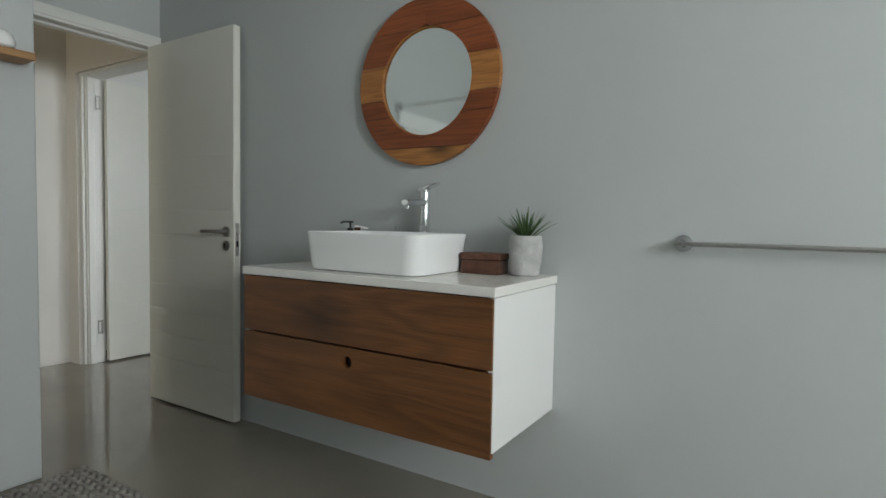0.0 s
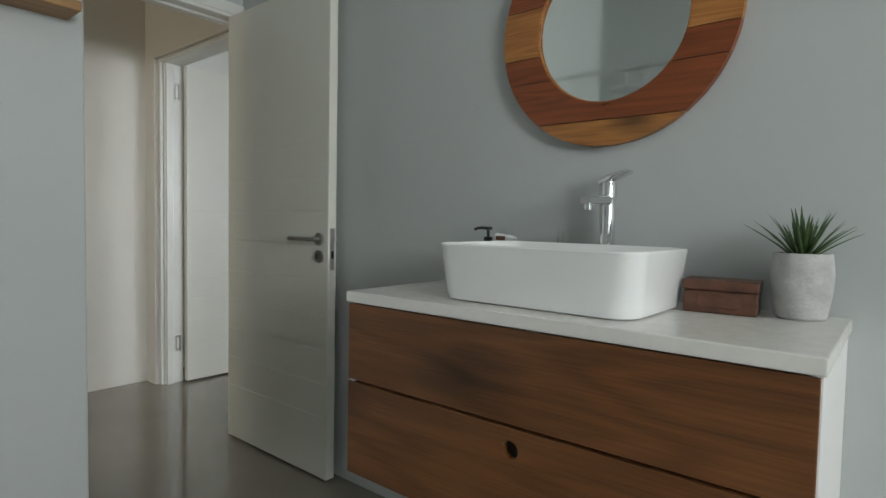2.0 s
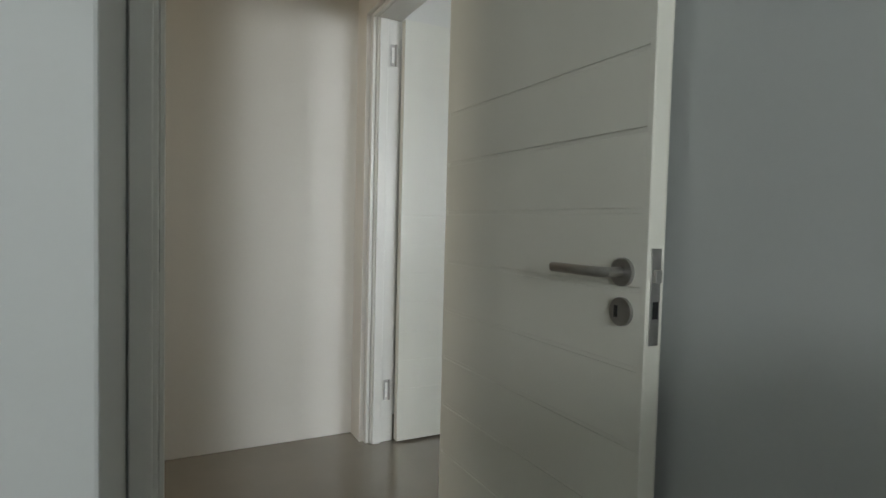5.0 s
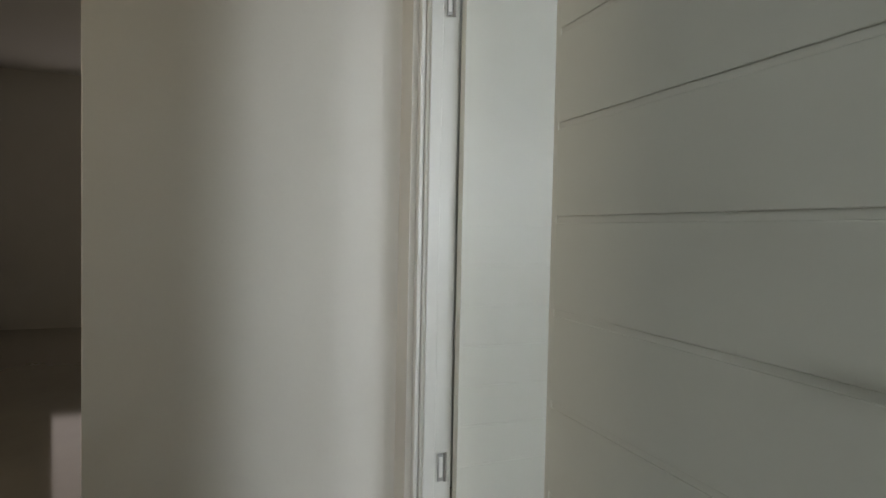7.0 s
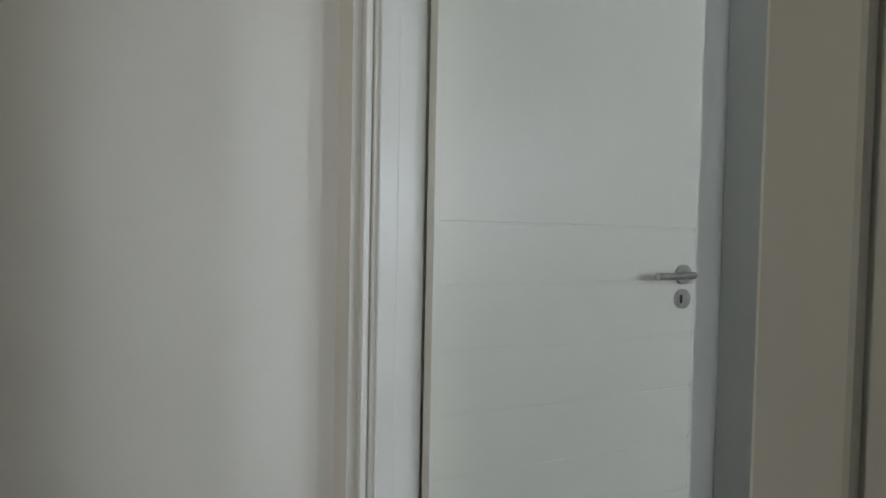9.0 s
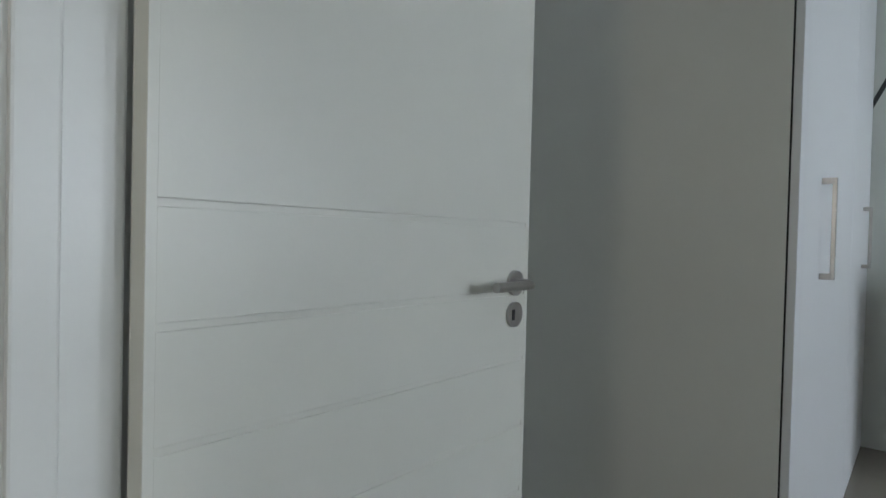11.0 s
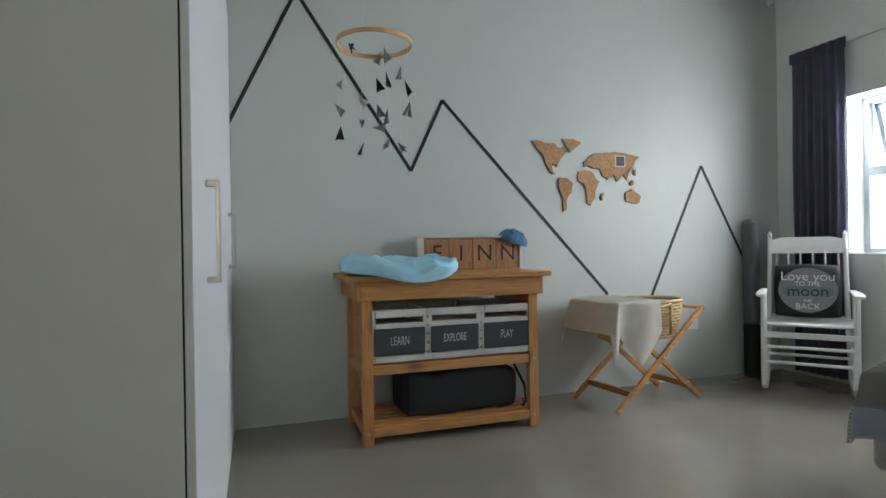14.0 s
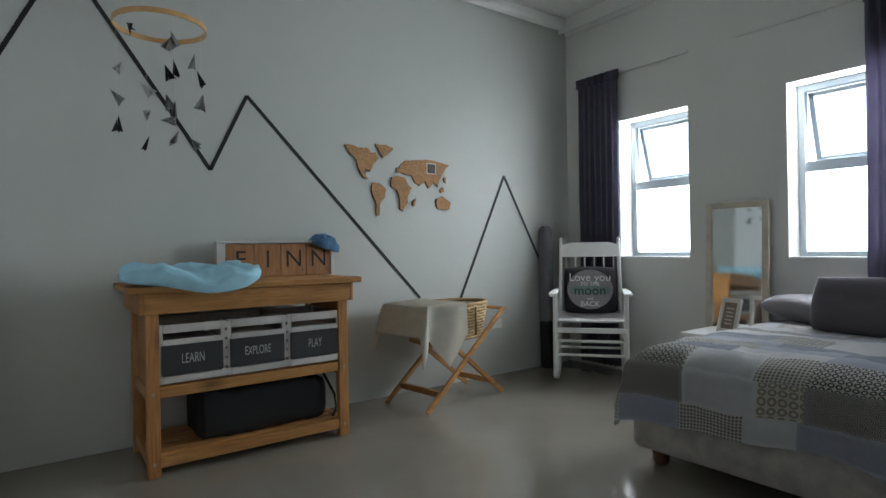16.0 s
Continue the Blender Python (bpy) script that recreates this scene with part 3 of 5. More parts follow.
def basin(cx, cy, z):
    def ring(w, h, r, zz): return [(cx + a, cy + b, z + zz) for a, b in rrect(w, h, r, 8)]
    w, h = .53, .36
    rings = [ring(w - .05, h - .05, .05, 0), ring(w - .032, h - .032, .058, .004), ring(w - .022, h - .022, .06, .02), ring(w - .002, h - .002, .055, .132), ring(w, h, .055, .138), ring(w - .004, h - .004, .054, .142),
             ring(w - .012, h - .012, .05, .142), ring(w - .018, h - .018, .048, .137), ring(w - .06, h - .06, .05, .05), ring(w - .14, h - .14, .05, .03), ring(.06, .06, .02, .027)]
    solid("basin", loft(rings), M_CERAMIC, "white ceramic rectangular vessel basin on the vanity", "basin", smooth="auto")


basin(-1.045, 1.345, .8865)


def tap(x, y, z):
    t = thing("basin_tap", "tall chrome single-lever basin tap", "tap", (x, y, z))
    part("base_ring", lathe([(.027, 0), (.027, .006), (.024, .009)], 28), M_CHROME, t, smooth="auto")
    part("body", lathe([(.0215, .009), (.0215, .105), (.0205, .108), (.0215, .111), (.0215, .262), (.0205, .265)], 28), M_CHROME, t, smooth="auto")
    part("spout", loft([[(a * s, -q, .262 + b * s2 - q * .04) for a, b in rrect(.034, .028, .011, 4)] for q, s, s2 in ((.012, 1, 1), (.07, .95, .85), (.125, .95, .8), (.137, .85, .7))]), M_CHROME, t, smooth="auto")
    part("aerator", rod((0, -.120, .232), (0, -.120, .25), .0125, seg=18), M_CHROME, t, smooth="auto")
    part("cartridge_cap", lathe([(.0205, .265), (.023, .268), (.0235, .300), (.021, .312), (.012, .316)], 28), M_CHROME, t, smooth="auto")
    part("lever", loft([[(q, a, .318 + b * hh + q * .30) for a, b in rrect(w, .020, .006, 3)] for q, w, hh in ((-.022, .030, .8), (.010, .040, 1), (.040, .036, .75), (.062, .028, .45))]), M_CHROME, t, smooth="auto")


tap(-1.012, 1.548, .8865)


def round_mirror(cx, cz, ro, ri):
    m = thing("round_mirror", "round wall mirror in a wide reddish timber ring", "mirror", (cx, YV, cz))
    cuts = [ro, .215, .085, -.06, -.135, -.265, -ro]
    for k, (a, b) in enumerate(zip(cuts, cuts[1:])):
        top, bot = max(a, b) - .0012, min(a, b) + .0012
        zs = [bot + (top - bot) * i / 10 for i in range(11)]
        out = [(z, math.sqrt(max(ro * ro - z * z, 0)), math.sqrt(max(ri * ri - z * z, 0))) for z in zs]
        spans = [(-1,), (1,)] if any(i > 0 for _, _, i in out) else [(0,)]
        for (s,) in spans:
            if s == 0: poly = [(o, z) for z, o, _ in out] + [(-o, z) for z, o, _ in out[::-1]]
            else: poly = [(s * o, z) for z, o, _ in out] + [(s * i, z) for z, _, i in out[::-1]]
            clean = [p for i, p in enumerate(poly) if (Vector(p) - Vector(poly[i - 1])).length > 1e-4]
            part("timber_piece", slab(clean, -.030, -.006), M_MIRWOOD[(0, 0, 1, 0, 0, 1)[k]], m)
    rr = [(ri * 1.0 * math.cos(2 * math.pi * k / 64), ri * math.sin(2 * math.pi * k / 64)) for k in range(64)]
    part("lip", tube([(x * .995, -.021, z * .995) for x, z in rr], .0035, 8, True), M_MIRWOOD[1], m, smooth=True)
    part("glass", slab(rr, -.016, -.012), M_MIRROR, m, "silvered mirror glass")
    part("backing", slab([(x * 1.3, z * 1.3) for x, z in rr], -.0055, 0), M_DARK, m)


round_mirror(-1.04, 1.638, .338, .218)


def towel_rail():
    t = thing("towel_rail", "long chrome towel rail fixed to the wall", "towel rail", (-.048, YV, 1.016))
    for x in (0, .72):
        p = part("bracket", lathe([(.027, 0), (.027, .008), (.012, .010), (.010, .055)], 24), M_CHROME, t, "round chrome bracket", "auto"); p.matrix_basis = pose(x, 0, 0, 90)
    part("bar", rod((-.012, -.055, 0), (.735, -.055, 0), .0075, seg=20), M_STEEL, t, smooth="auto")


towel_rail()


def pot_plant(x, y, z):
    p = thing("pot_plant", "spiky green succulent in a grey concrete pot", "plant", (x, y, z))
    part("pot", lathe([(.043, 0), (.05, .006), (.058, .06), (.06, .10), (.056, .135), (.055, .142), (.049, .142), (.047, .12)], 32), M_CONC, p, "mottled grey concrete pot", "auto")
    part("soil", rod((0, 0, .118), (0, 0, .124), .047, seg=24), M_DARK, p)
    rnd = random.Random(4)
    for k in range(44):
        a = k * 2.4; lean = .10 + .78 * (k / 44) ** .9; ln = .075 + rnd.random() * .06
        c, s = math.cos(a), math.sin(a); pts = []
        for i in range(6):
            u = i / 5; out_ = .006 + ln * u * math.sin(lean) * (1 + .25 * u); up_ = .122 + ln * u * math.cos(lean) * (1 - .12 * u * lean)
            pts.append((out_, up_, (.0058 * (1 - u) ** .6 + .0004)))
        bm = loft([[(c * o - s * w, s * o + c * w, zz), (c * o, s * o, zz - w * .5), (c * o + s * w, s * o - c * w, zz), (c * o, s * o, zz + w * .35)] for o, zz, w in pts])
        part("leaf", bm, M_LEAFG, p, smooth=True)


pot_plant(-.555, 1.515, .8865)


def carved_box():
    b = thing("carved_box", "small dark carved wooden box on the vanity", "box", (-.705, 1.49, .8865), 6)
    part("body", B(-.075, .075, -.045, .045, 0, .05, .003), M_BOXWOOD, b)
    part("lid", B(-.078, .078, -.048, .048, .052, .075, .003), M_BOXWOOD, b)
    part("plaque", B(-.045, .045, -.050, -.0465, .014, .042, .002), M_BOXWOOD, b)


carved_box()


def soap_set():
    s = thing("soap_dispenser", "green soap bottle with black pump behind the basin", "soap dispenser", (-1.402, 1.545, .8865))
    part("bottle", lathe([(.028, 0), (.031, .01), (.031, .105), (.02, .125), (.012, .132)], 24), M_SOAP, s, smooth="auto")
    pump = part("pump", lathe([(.014, .130), (.014, .150), (.005, .152), (.005, .172), (.013, .173), (.013, .182)], 16), M_BLACK, s, "black pump", "auto")
    part("nozzle", tube([(0, 0, .178), (-.03, -.012, .178), (-.042, -.017, .172)], .0045, 8), M_BLACK, s, smooth=True)
    t = thing("toothpaste_tube", "white tube lying on a small dish", "tube", (-1.33, 1.53, .8865))
    part("dish", B(-.034, .034, -.02, .02, 0, .135, .006), M_WHITEBOARD, t)
    part("tube", loft([[(q, b * s, .150 + a * s2) for a, b in rrect(.03, .03, .012, 3)] for q, s, s2 in ((-.032, .5, .5), (-.028, .9, .9), (.024, 1, .5), (.034, 1.1, .15))]), M_WHITEBOARD, t, smooth="auto")
    part("band", B(-.022, .012, -.0165, -.0155, .142, .155), M_BOXWOOD, t)
    g = thing("glass_bottle", "small clear glass bottle behind the basin", "bottle", (-1.16, 1.565, .8865))
    part("glass", lathe([(.02, 0), (.022, .01), (.022, .12), (.008, .14), (.008, .175)], 20), M_GLASS, g, smooth="auto")


soap_set()


def wall_shelf():
    s = thing("wall_shelf", "narrow timber shelf on the projecting wall", "shelf", (PX, 0, 1.647))
    part("board", B(0, .12, .02, .665, 0, .028, .003), M_SHELF, s)
    for k, (y, r, h) in enumerate(((.615, .045, .075), (.49, .055, .09), (.35, .04, .11))):
        c = thing("shelf_ornament", "small white ceramic ornament on the shelf", "ornament", (PX + .062, y - .04, 1.6755), 30 * k, "shelf ornaments")
        part("shell", lathe([(r * .6, 0), (r * .95, h * .15), (r, h * .45), (r * .8, h * .75), (r * .35, h * .95), (r * .1, h)], 20), M_CERAMIC, c, smooth="auto")
        for j in range(7):
            a = j * .9; part("knob", lathe([(.004, 0), (.007, .005), (.002, .012)], 8, (r * .62 * math.cos(a), r * .62 * math.sin(a), h * .72)), M_CERAMIC, c, smooth=True)


wall_shelf()


def rug():
    g = thing("bath_mat", "grey chunky woven wool bath mat on the floor", "mat", (0, 0, 0))
    part("backing", B(-2.24, -1.32, .13, .84, .001, .006), M_RUG, g)
    x0, y0 = -2.24, .84
    bob = mesh("woven_loop", loft([[(q, a * s, .014 + b * s) for a, b in rrect(.026, .022, .0105, 2)] for q, s in ((-.022, .35), (-.014, .9), (0, 1), (.014, .9), (.022, .35))]), M_RUG, True)
    k = 0
    for j in range(15):
        for i in range(20):
            o = new("woven_loop", bob); o.parent = g; k += 1
            o.matrix_basis = pose(x0 + .022 + i * .0455 + (.02 if j % 2 else 0), y0 - .016 - j * .0245, .002, 0, 0, 24 if j % 2 else -24)
    bm = bmesh.new()
    for j in range(15, 27):
        for i in range(20):
            B(x0 + i * .0455, x0 + .042 + i * .0455, y0 - .026 - j * .0245, y0 - .005 - j * .0245, .006, .024, .006, bm)
    tagged(part("woven_loops", bm, M_RUG, g, smooth=True), kind="stuff")


# shower corner, seen in the mirror
def shower():
    r = thing("shower_rail", "slim chrome shower rail fixed to the tiled wall", "shower rail", (PX, .11, 1.925))
    part("bar", rod((.01, 0, 0), (2.6, 0, 0), .012, seg=14), M_CHROME, r, smooth="auto")
    part("bracket", rod((.0085, 0, 0), (.03, 0, 0), .03, seg=18), M_CHROME, r, smooth="auto")
    h = thing("rain_shower", "round chrome rain shower on a curved wall arm", "shower", (-1.93, -.75, 2.03))
    part("arm", tube([(0, -.395, .16), (0, -.20, .175), (0, -.06, .165), (0, -.015, .13), (0, 0, .08), (0, 0, .012)], .010, 12), M_CHROME, h, smooth="auto")
    part("wall_flange", rod((0, -.399, .16), (0, -.385, .16), .03, seg=20), M_CHROME, h, smooth="auto")
    part("spray_plate", lathe([(.105, -.012), (.108, -.006), (.105, 0), (.03, .010), (.015, .02)], 32), M_CHROME, h, smooth="auto")


shower()


# ---------------- bedroom things ----------------
def wardrobe():
    xf, y0, y1, h = -3.55, 3.16, YM - .004, 2.5
    w = thing("wardrobe", "tall white laminate wardrobe with grey side panel", "wardrobe")
    part("side_panel", B(XL + .002, xf - .024, y0, y0 + .018, 0, h, .001), M_WARDSIDE, w, "matt grey wardrobe side panel")
    part("carcass", B(XL + .002, xf - .03, y0 + .02, y1, .0, h), M_WHITEBOARD, w)
    # Dark strip stands for the shaded gap between side panel and doors.
    part("gap_strip", B(xf - .024, xf - .0205, y0 + .001, y0 + .016, 0, h), M_DARK, w)
    for a, b, hy in ((y0, 4.495, 3.55), (4.5, y1, 5.0)):
        d = part("door", B(xf - .020, xf, a + .002, b - .002, .004, h, .0015), M_WARD, w)
        part("handle_bar", B(xf + .026, xf + .038, hy - .009, hy + .009, .99, 1.29, .002), M_STEEL, d, "square brushed steel bar handle")
        for z in (.99, 1.272): part("handle_foot", B(xf, xf + .030, hy - .011, hy + .011, z, z + .018, .002), M_STEEL, d)


wardrobe()

# mountain line in tape on the feature wall
line = thing("tape_mountains", "black tape mountain line on the feature wall", "wall decoration", (0, YM, 0))
pk = [(-3.75, 1.46), (-3.15, 2.71), (-2.417, 1.604), (-2.188, 2.092), (-.885, .713)]
pk2 = [(-.55, .55), (-.475, .70), (.018, 1.716), (.60, .70)]
for ps in (pk, pk2):
    for (xa, za), (xb, zb) in zip(ps, ps[1:]):
        part("strip", bar((xa, -.0015, za), (xb, -.0015, zb), .023, .003, up=(0, 1, 0)), M_TAPE, line)


def changing_table():
    t = thing("changing_table", "golden pine changing table with slatted shelves", "table")
    x0, x1, y0, y1, lw = -2.872, -1.80, 4.80, 5.31, .060
    for x in (x0, x1 - lw):
        part("leg", B(x, x + lw, y0, y0 + .045, 0, .865, .004), M_PINE_Z, t)
        part("leg", B(x, x + lw, y1 - .045, y1, 0, .865, .004), M_PINE_Z, t)
        part("side_rail", B(x + .010, x + .05, y0 + .046, y1 - .046, .36, .425, .003), M_PINE_Y, t)
        part("side_rail", B(x + .010, x + .05, y0 + .046, y1 - .046, .04, .10, .003), M_PINE_Y, t)
        part("side_panel", B(x + .024, x + .038, y0 + .046, y1 - .046, .43, .80, .002), M_PINE_Y, t)
    for z0, z1 in ((.385, .44), (.045, .095)):
        part("front_rail", B(x0 + lw + .001, x1 - lw - .001, y0 + .006, y0 + .036, z0, z1, .003), M_PINE_X, t)
        part("back_rail", B(x0 + lw + .001, x1 - lw - .001, y1 - .036, y1 - .006, z0, z1, .003), M_PINE_X, t)
        for k in range(6):
            y = y0 + .045 + k * .073; part("shelf_slat", B(x0 + .062, x1 - .062, y, y + .058, z1 - .006, z1 + .010, .002), M_PINE_X, t)
    part("apron", B(x0 - .008, x1 + .008, y0 - .022, y0 - .001, .80, .905, .003), M_PINE_X, t)
    part("apron", B(x0 - .008, x1 + .008, y1, y1 + .02, .80, .905, .003), M_PINE_X, t)
    for x in (x0 - .03, x1 + .009): part("end_apron", B(x, x + .021, y0 - .02, y1 + .02, .80, .905, .003), M_PINE_Y, t)
    for k in range(4):
        y = y0 - .045 + k * .155; part("top_board", B(x0 - .075, x1 + .075, y, y + .153, .906, .936, .004), M_PINE_X, t)
    for x in (x0 + .03, x1 - .03):
        for z in (.41, .07): part("bolt", rod((x, y0 - .002, z), (x, y0 + .002, z), .008, seg=12), M_STEEL, t, smooth="auto")


changing_table()


def crate(x0, word, k):
    c = thing("storage_crate", "white slatted crate with a chalkboard front", "crate", (x0, 4.812, .452), 0, "crates on the changing table")
    w, d, h = .315, .40, .29
    for x in (0, w - .02):
        for y in (0, d - .02): part("post", B(x, x + .02, y, y + .02, 0, h, .002), M_CRATE, c)
    for i in range(6):
        z = .004 + i * .049
        for x in (-.008, w - .0005): part("side_slat", B(x, x + .0085, .0, d, z, z + .036, .0015), M_CRATE, c)
    for z0, z1 in ((.0, .035), (.185, .215), (.248, .29)): part("front_slat", B(.021, w - .021, -.002, .008, z0, z1, .0015), M_CRATE, c)
    for z0, z1 in ((.0, .09), (.10, .19), (.20, .29)): part("back_slat", B(.021, w - .021, d - .01, d, z0, z1, .0015), M_CRATE, c)
    part("base", B(.005, w - .005, .01, d - .01, .002, .012), M_CRATE, c)
    cb = part("chalkboard", B(.012, w - .012, -.008, -.0025, .040, .188, .001), M_SLATE, c, "black chalkboard panel")
    lettering("chalk_word", word, .070 if len(word) < 6 else .066, M_CHALK, cb, Matrix.Translation((w / 2, -.0085, .115)) @ pose(0, 0, 0, 90) @ Matrix.Diagonal((.52, 1.0, 1, 1)), .0003, "thin chalk lettering")
    rnd = random.Random(k + 9)
    s = thing("folded_cloth", "folded pale cloths inside a crate", "cloth", (x0, 4.812, .452), 0, "cloths in the crates")
    for i in range(3):
        z = .014 + i * .068; part("fold", B(.03, w - .03, .035, d - .04, z, z + .062, .02), (M_CREAM, M_WHITEBOARD, M_PILLOWLT)[(i + k) % 3], s, smooth=True)


for k, word in enumerate(("LEARN", "EXPLORE", "PLAY")): crate(-2.815 + k * .326, word, k)


def lump(name, fn, nu, nv, material, label, category, at, rz=0, thick=.006):
    return solid(name, sheet(fn, nu, nv, thick), material, label, category, smooth=True, at=at, rz=rz)


def nz(x, y, z=0, s=1.): return noise.noise(Vector((x * s, y * s, z)))


def pad():
    """The changing mat under its towel: a lying cushion with raised long edges."""
    def f(u, v):
        a = 2 * math.pi * v
        x = -.345 + .67 * u; end = math.sqrt(max(0, 1 - (2 * u - 1) ** 6)) * .9 + .1
        ry, rz = .235 * end, .036 * end
        y = ry * math.copysign(abs(math.cos(a)) ** .6, math.cos(a)); z = rz * math.copysign(abs(math.sin(a)) ** .7, math.sin(a))
        if z > 0: z += .030 * abs(y / .235) ** 2 * end + .022 * nz(x, y, 1, 9) + .012 * nz(x, y, 4, 22) + .012 * max(0, 2 * u - 1.45) + .040 * max(0, .62 - 2 * u) + .018 * math.sin(x * 23 + y * 9)
        if y < -.12: z -= (.035 + .03 * math.sin(x * 9 + 1.0)) * min((-.12 - y) / .1, 1); y -= .012
        else: z = max(z, -.05)
        z += .016 * max(0, (x - .2)) / .16 * (1 if z > 0 else .3)
        return (x, y + .018 * nz(x, a, 3, 5), z + .042 + (.016 * nz(x, y, 7, 14) if z > 0 else 0))
    bm = sheet(f, 48, 40); bmesh.ops.remove_doubles(bm, verts=bm.verts, dist=.0005)
    solid("changing_mat", bm, M_TOWEL, "changing mat covered in rumpled aqua towelling", "mat", smooth=True, at=(-2.62, 4.935, .935))


pad()


def letter_sign():
    s = thing("name_sign", "row of wooden letter tiles in a pale frame", "sign", (-2.42, 5.325, .937))
    part("backing", B(0, .736, -.012, .0, 0, .225, .002), M_CRATE, s)
    part("frame_top", B(.0, .736, -.06, -.0125, .212, .225, .002), M_CRATE, s)
    part("frame_side", B(.0, .05, -.06, -.0125, 0, .2115, .002), M_CRATE, s)
    part("frame_side", B(.737, .757, -.06, .0, 0, .225, .002), M_CRATE, s)
    for k, ch in enumerate("FINN"):
        x = .055 + k * .170
        t = part("letter_tile", B(x, x + .166, -.05, -.013, 0, .205, .003), M_TILEWOOD, s)
        lettering("letter", ch, .155, M_INK, t, Matrix.Translation((x + .085, -.0505, .105)) @ pose(0, 0, 0, 90), .0005)
        lettering("points", "1" if k else "4", .035, M_INK, t, Matrix.Translation((x + .142, -.0505, .035)) @ pose(0, 0, 0, 90), .0005)
    def f(u, v):
        a, b = u * 2 * math.pi, v * math.pi / 2
        r = .085 * math.cos(b) * (1 + .25 * nz(math.cos(a), math.sin(a), v, 2.2)) + .012
        return (r * 1.15 * math.cos(a), r * math.sin(a) * .6, .085 * math.sin(b) * (1 + .35 * nz(math.cos(a), v, 2, 3)) - .01)
    bm = sheet(f, 28, 12); bmesh.ops.remove_doubles(bm, verts=bm.verts, dist=.0004)
    c = solid("baby_hat", bm, M_CAP, "crumpled blue cotton hat on the sign", "hat", smooth=True, at=(-1.735, 5.28, 1.15))
    c.matrix_world = pose(-1.725, 5.285, 1.125, 12, 18, 0)


letter_sign()


def duffel():
    b = thing("duffel_bag", "large black canvas bag on the bottom shelf", "bag", (-2.262, 5.03, .106))
    def ring(q):
        e = (1 - abs(2 * q - 1) ** 16) ** .5; n_ = 22; out = []
        hgt = .128 + .016 * math.sin(q * 9 + 2) + .014 * math.sin(q * 21) + (.02 if .12 < q < .9 else 0)
        for k in range(n_):
            a = 2 * math.pi * k / n_; cx = math.copysign(abs(math.cos(a)) ** .38, math.cos(a)); cz = math.copysign(abs(math.sin(a)) ** .38, math.sin(a))
            out.append(((q - .5) * .72, .17 * cx * (.75 + .25 * e), hgt + hgt * cz * (.8 + .2 * e) + .018 * nz(q * 5, a, 2, 2.4)))
        return out
    part("body", loft([ring(i / 24) for i in range(25)]), M_BAG, b, smooth="auto")
    part("handle", tube([(-.25, -.10, .27), (-.20, -.05, .315), (0, -.02, .325), (.2, -.05, .315), (.25, -.1, .28)], .012, 8), M_BAG, b, smooth=True)
    part("zip", B(-.30, .30, -.012, .012, .303, .309, .002), M_BLACK, b)
    part("strap", tube([(.36, -.10, .25), (.42, -.12, .12), (.44, -.10, .02), (.38, -.18, .012)], .008, 8), M_BAG, b, smooth=True)


duffel()


def mobile():
    cx, cy, cz, r = -2.79, 4.75, 2.19, .205
    m = thing("baby_mobile", "plywood hoop mobile hung with folded paper planes", "mobile", (cx, cy, cz))
    ring = bmesh.new(); n = 64; vs = []
    for k in range(n):
        a = 2 * math.pi * k / n; vs.append([ring.verts.new((rr * math.cos(a), rr * math.sin(a), z)) for rr, z in ((r, -.012), (r, .012), (r - .006, .012), (r - .006, -.012))])
    for k in range(n):
        a, b = vs[k], vs[(k + 1) % n]
        for i in range(4): ring.faces.new((a[i], b[i], b[(i + 1) % 4], a[(i + 1) % 4]))
    part("hoop", ring, M_PLY, m, "bent plywood hoop")
    rnd = random.Random(11)
    # seven threads: place across the hoop, near or far side, and the drop and paper of each plane
    threads = ((-.150, -1, ((-.075, 0),)), (-.178, 1, ((-.208, 3), (-.344, 1), (-.475, 0))), (-.035, 1, ((-.260, 2), (-.383, 3), (-.537, 0))),
               (.021, -1, ((-.123, 3), (-.253, 0), (-.438, 1), (-.571, 3))), (.065, 1, ((-.012, 3), (-.163, 0), (-.316, 1), (-.409, 3))),
               (.150, -1, ((-.263, 0), (-.377, 3))), (.168, 1, ((-.113, 1), (-.532, 1))))
    drops = []
    for dx, side, hung in threads:
        dy = side * math.sqrt((r * .97) ** 2 - dx * dx); low = min(z for z, _ in hung)
        part("thread", rod((dx, dy, low), (dx, dy, -.01), .0006, seg=5), M_THREAD, m)
        drops += [(dx, dy, z, p) for z, p in hung]
    for a in (0, 2.1, 4.2): part("cord", rod((r * .97 * math.cos(a), r * .97 * math.sin(a), .01), (0, 0, ZBED - cz - .004), .0007, seg=5), M_THREAD, m)
    for i, (x, y, z, paper) in enumerate(drops):
        bm = bmesh.new(); L, W, H = .082, .030, .024; uvl = bm.loops.layers.uv.verify()
        nose, tl, tr, bl, kl = [bm.verts.new(p) for p in ((0, 0, L * .55), (-W, .004, -L * .45), (W, .004, -L * .45), (0, H, -L * .45), (0, 0, -L * .38))]
        for f in ((nose, tl, kl), (nose, kl, tr), (nose, kl, bl)):
            fc = bm.faces.new(f)
            for lp, uv in zip(fc.loops, ((0, 1), (0, 0), (1, 0))): lp[uvl].uv = uv
        bmesh.ops.solidify(bm, geom=bm.faces[:], thickness=.0012)
        o = part("paper_plane", bm, (*M_PAPERS, M_STRIPE)[paper], m)
        o.matrix_basis = pose(x, y, z, rnd.uniform(-25, 25), rnd.choice((0, 0, 0, 70, -65)) + rnd.uniform(-20, 20), rnd.uniform(0, 360))


mobile()


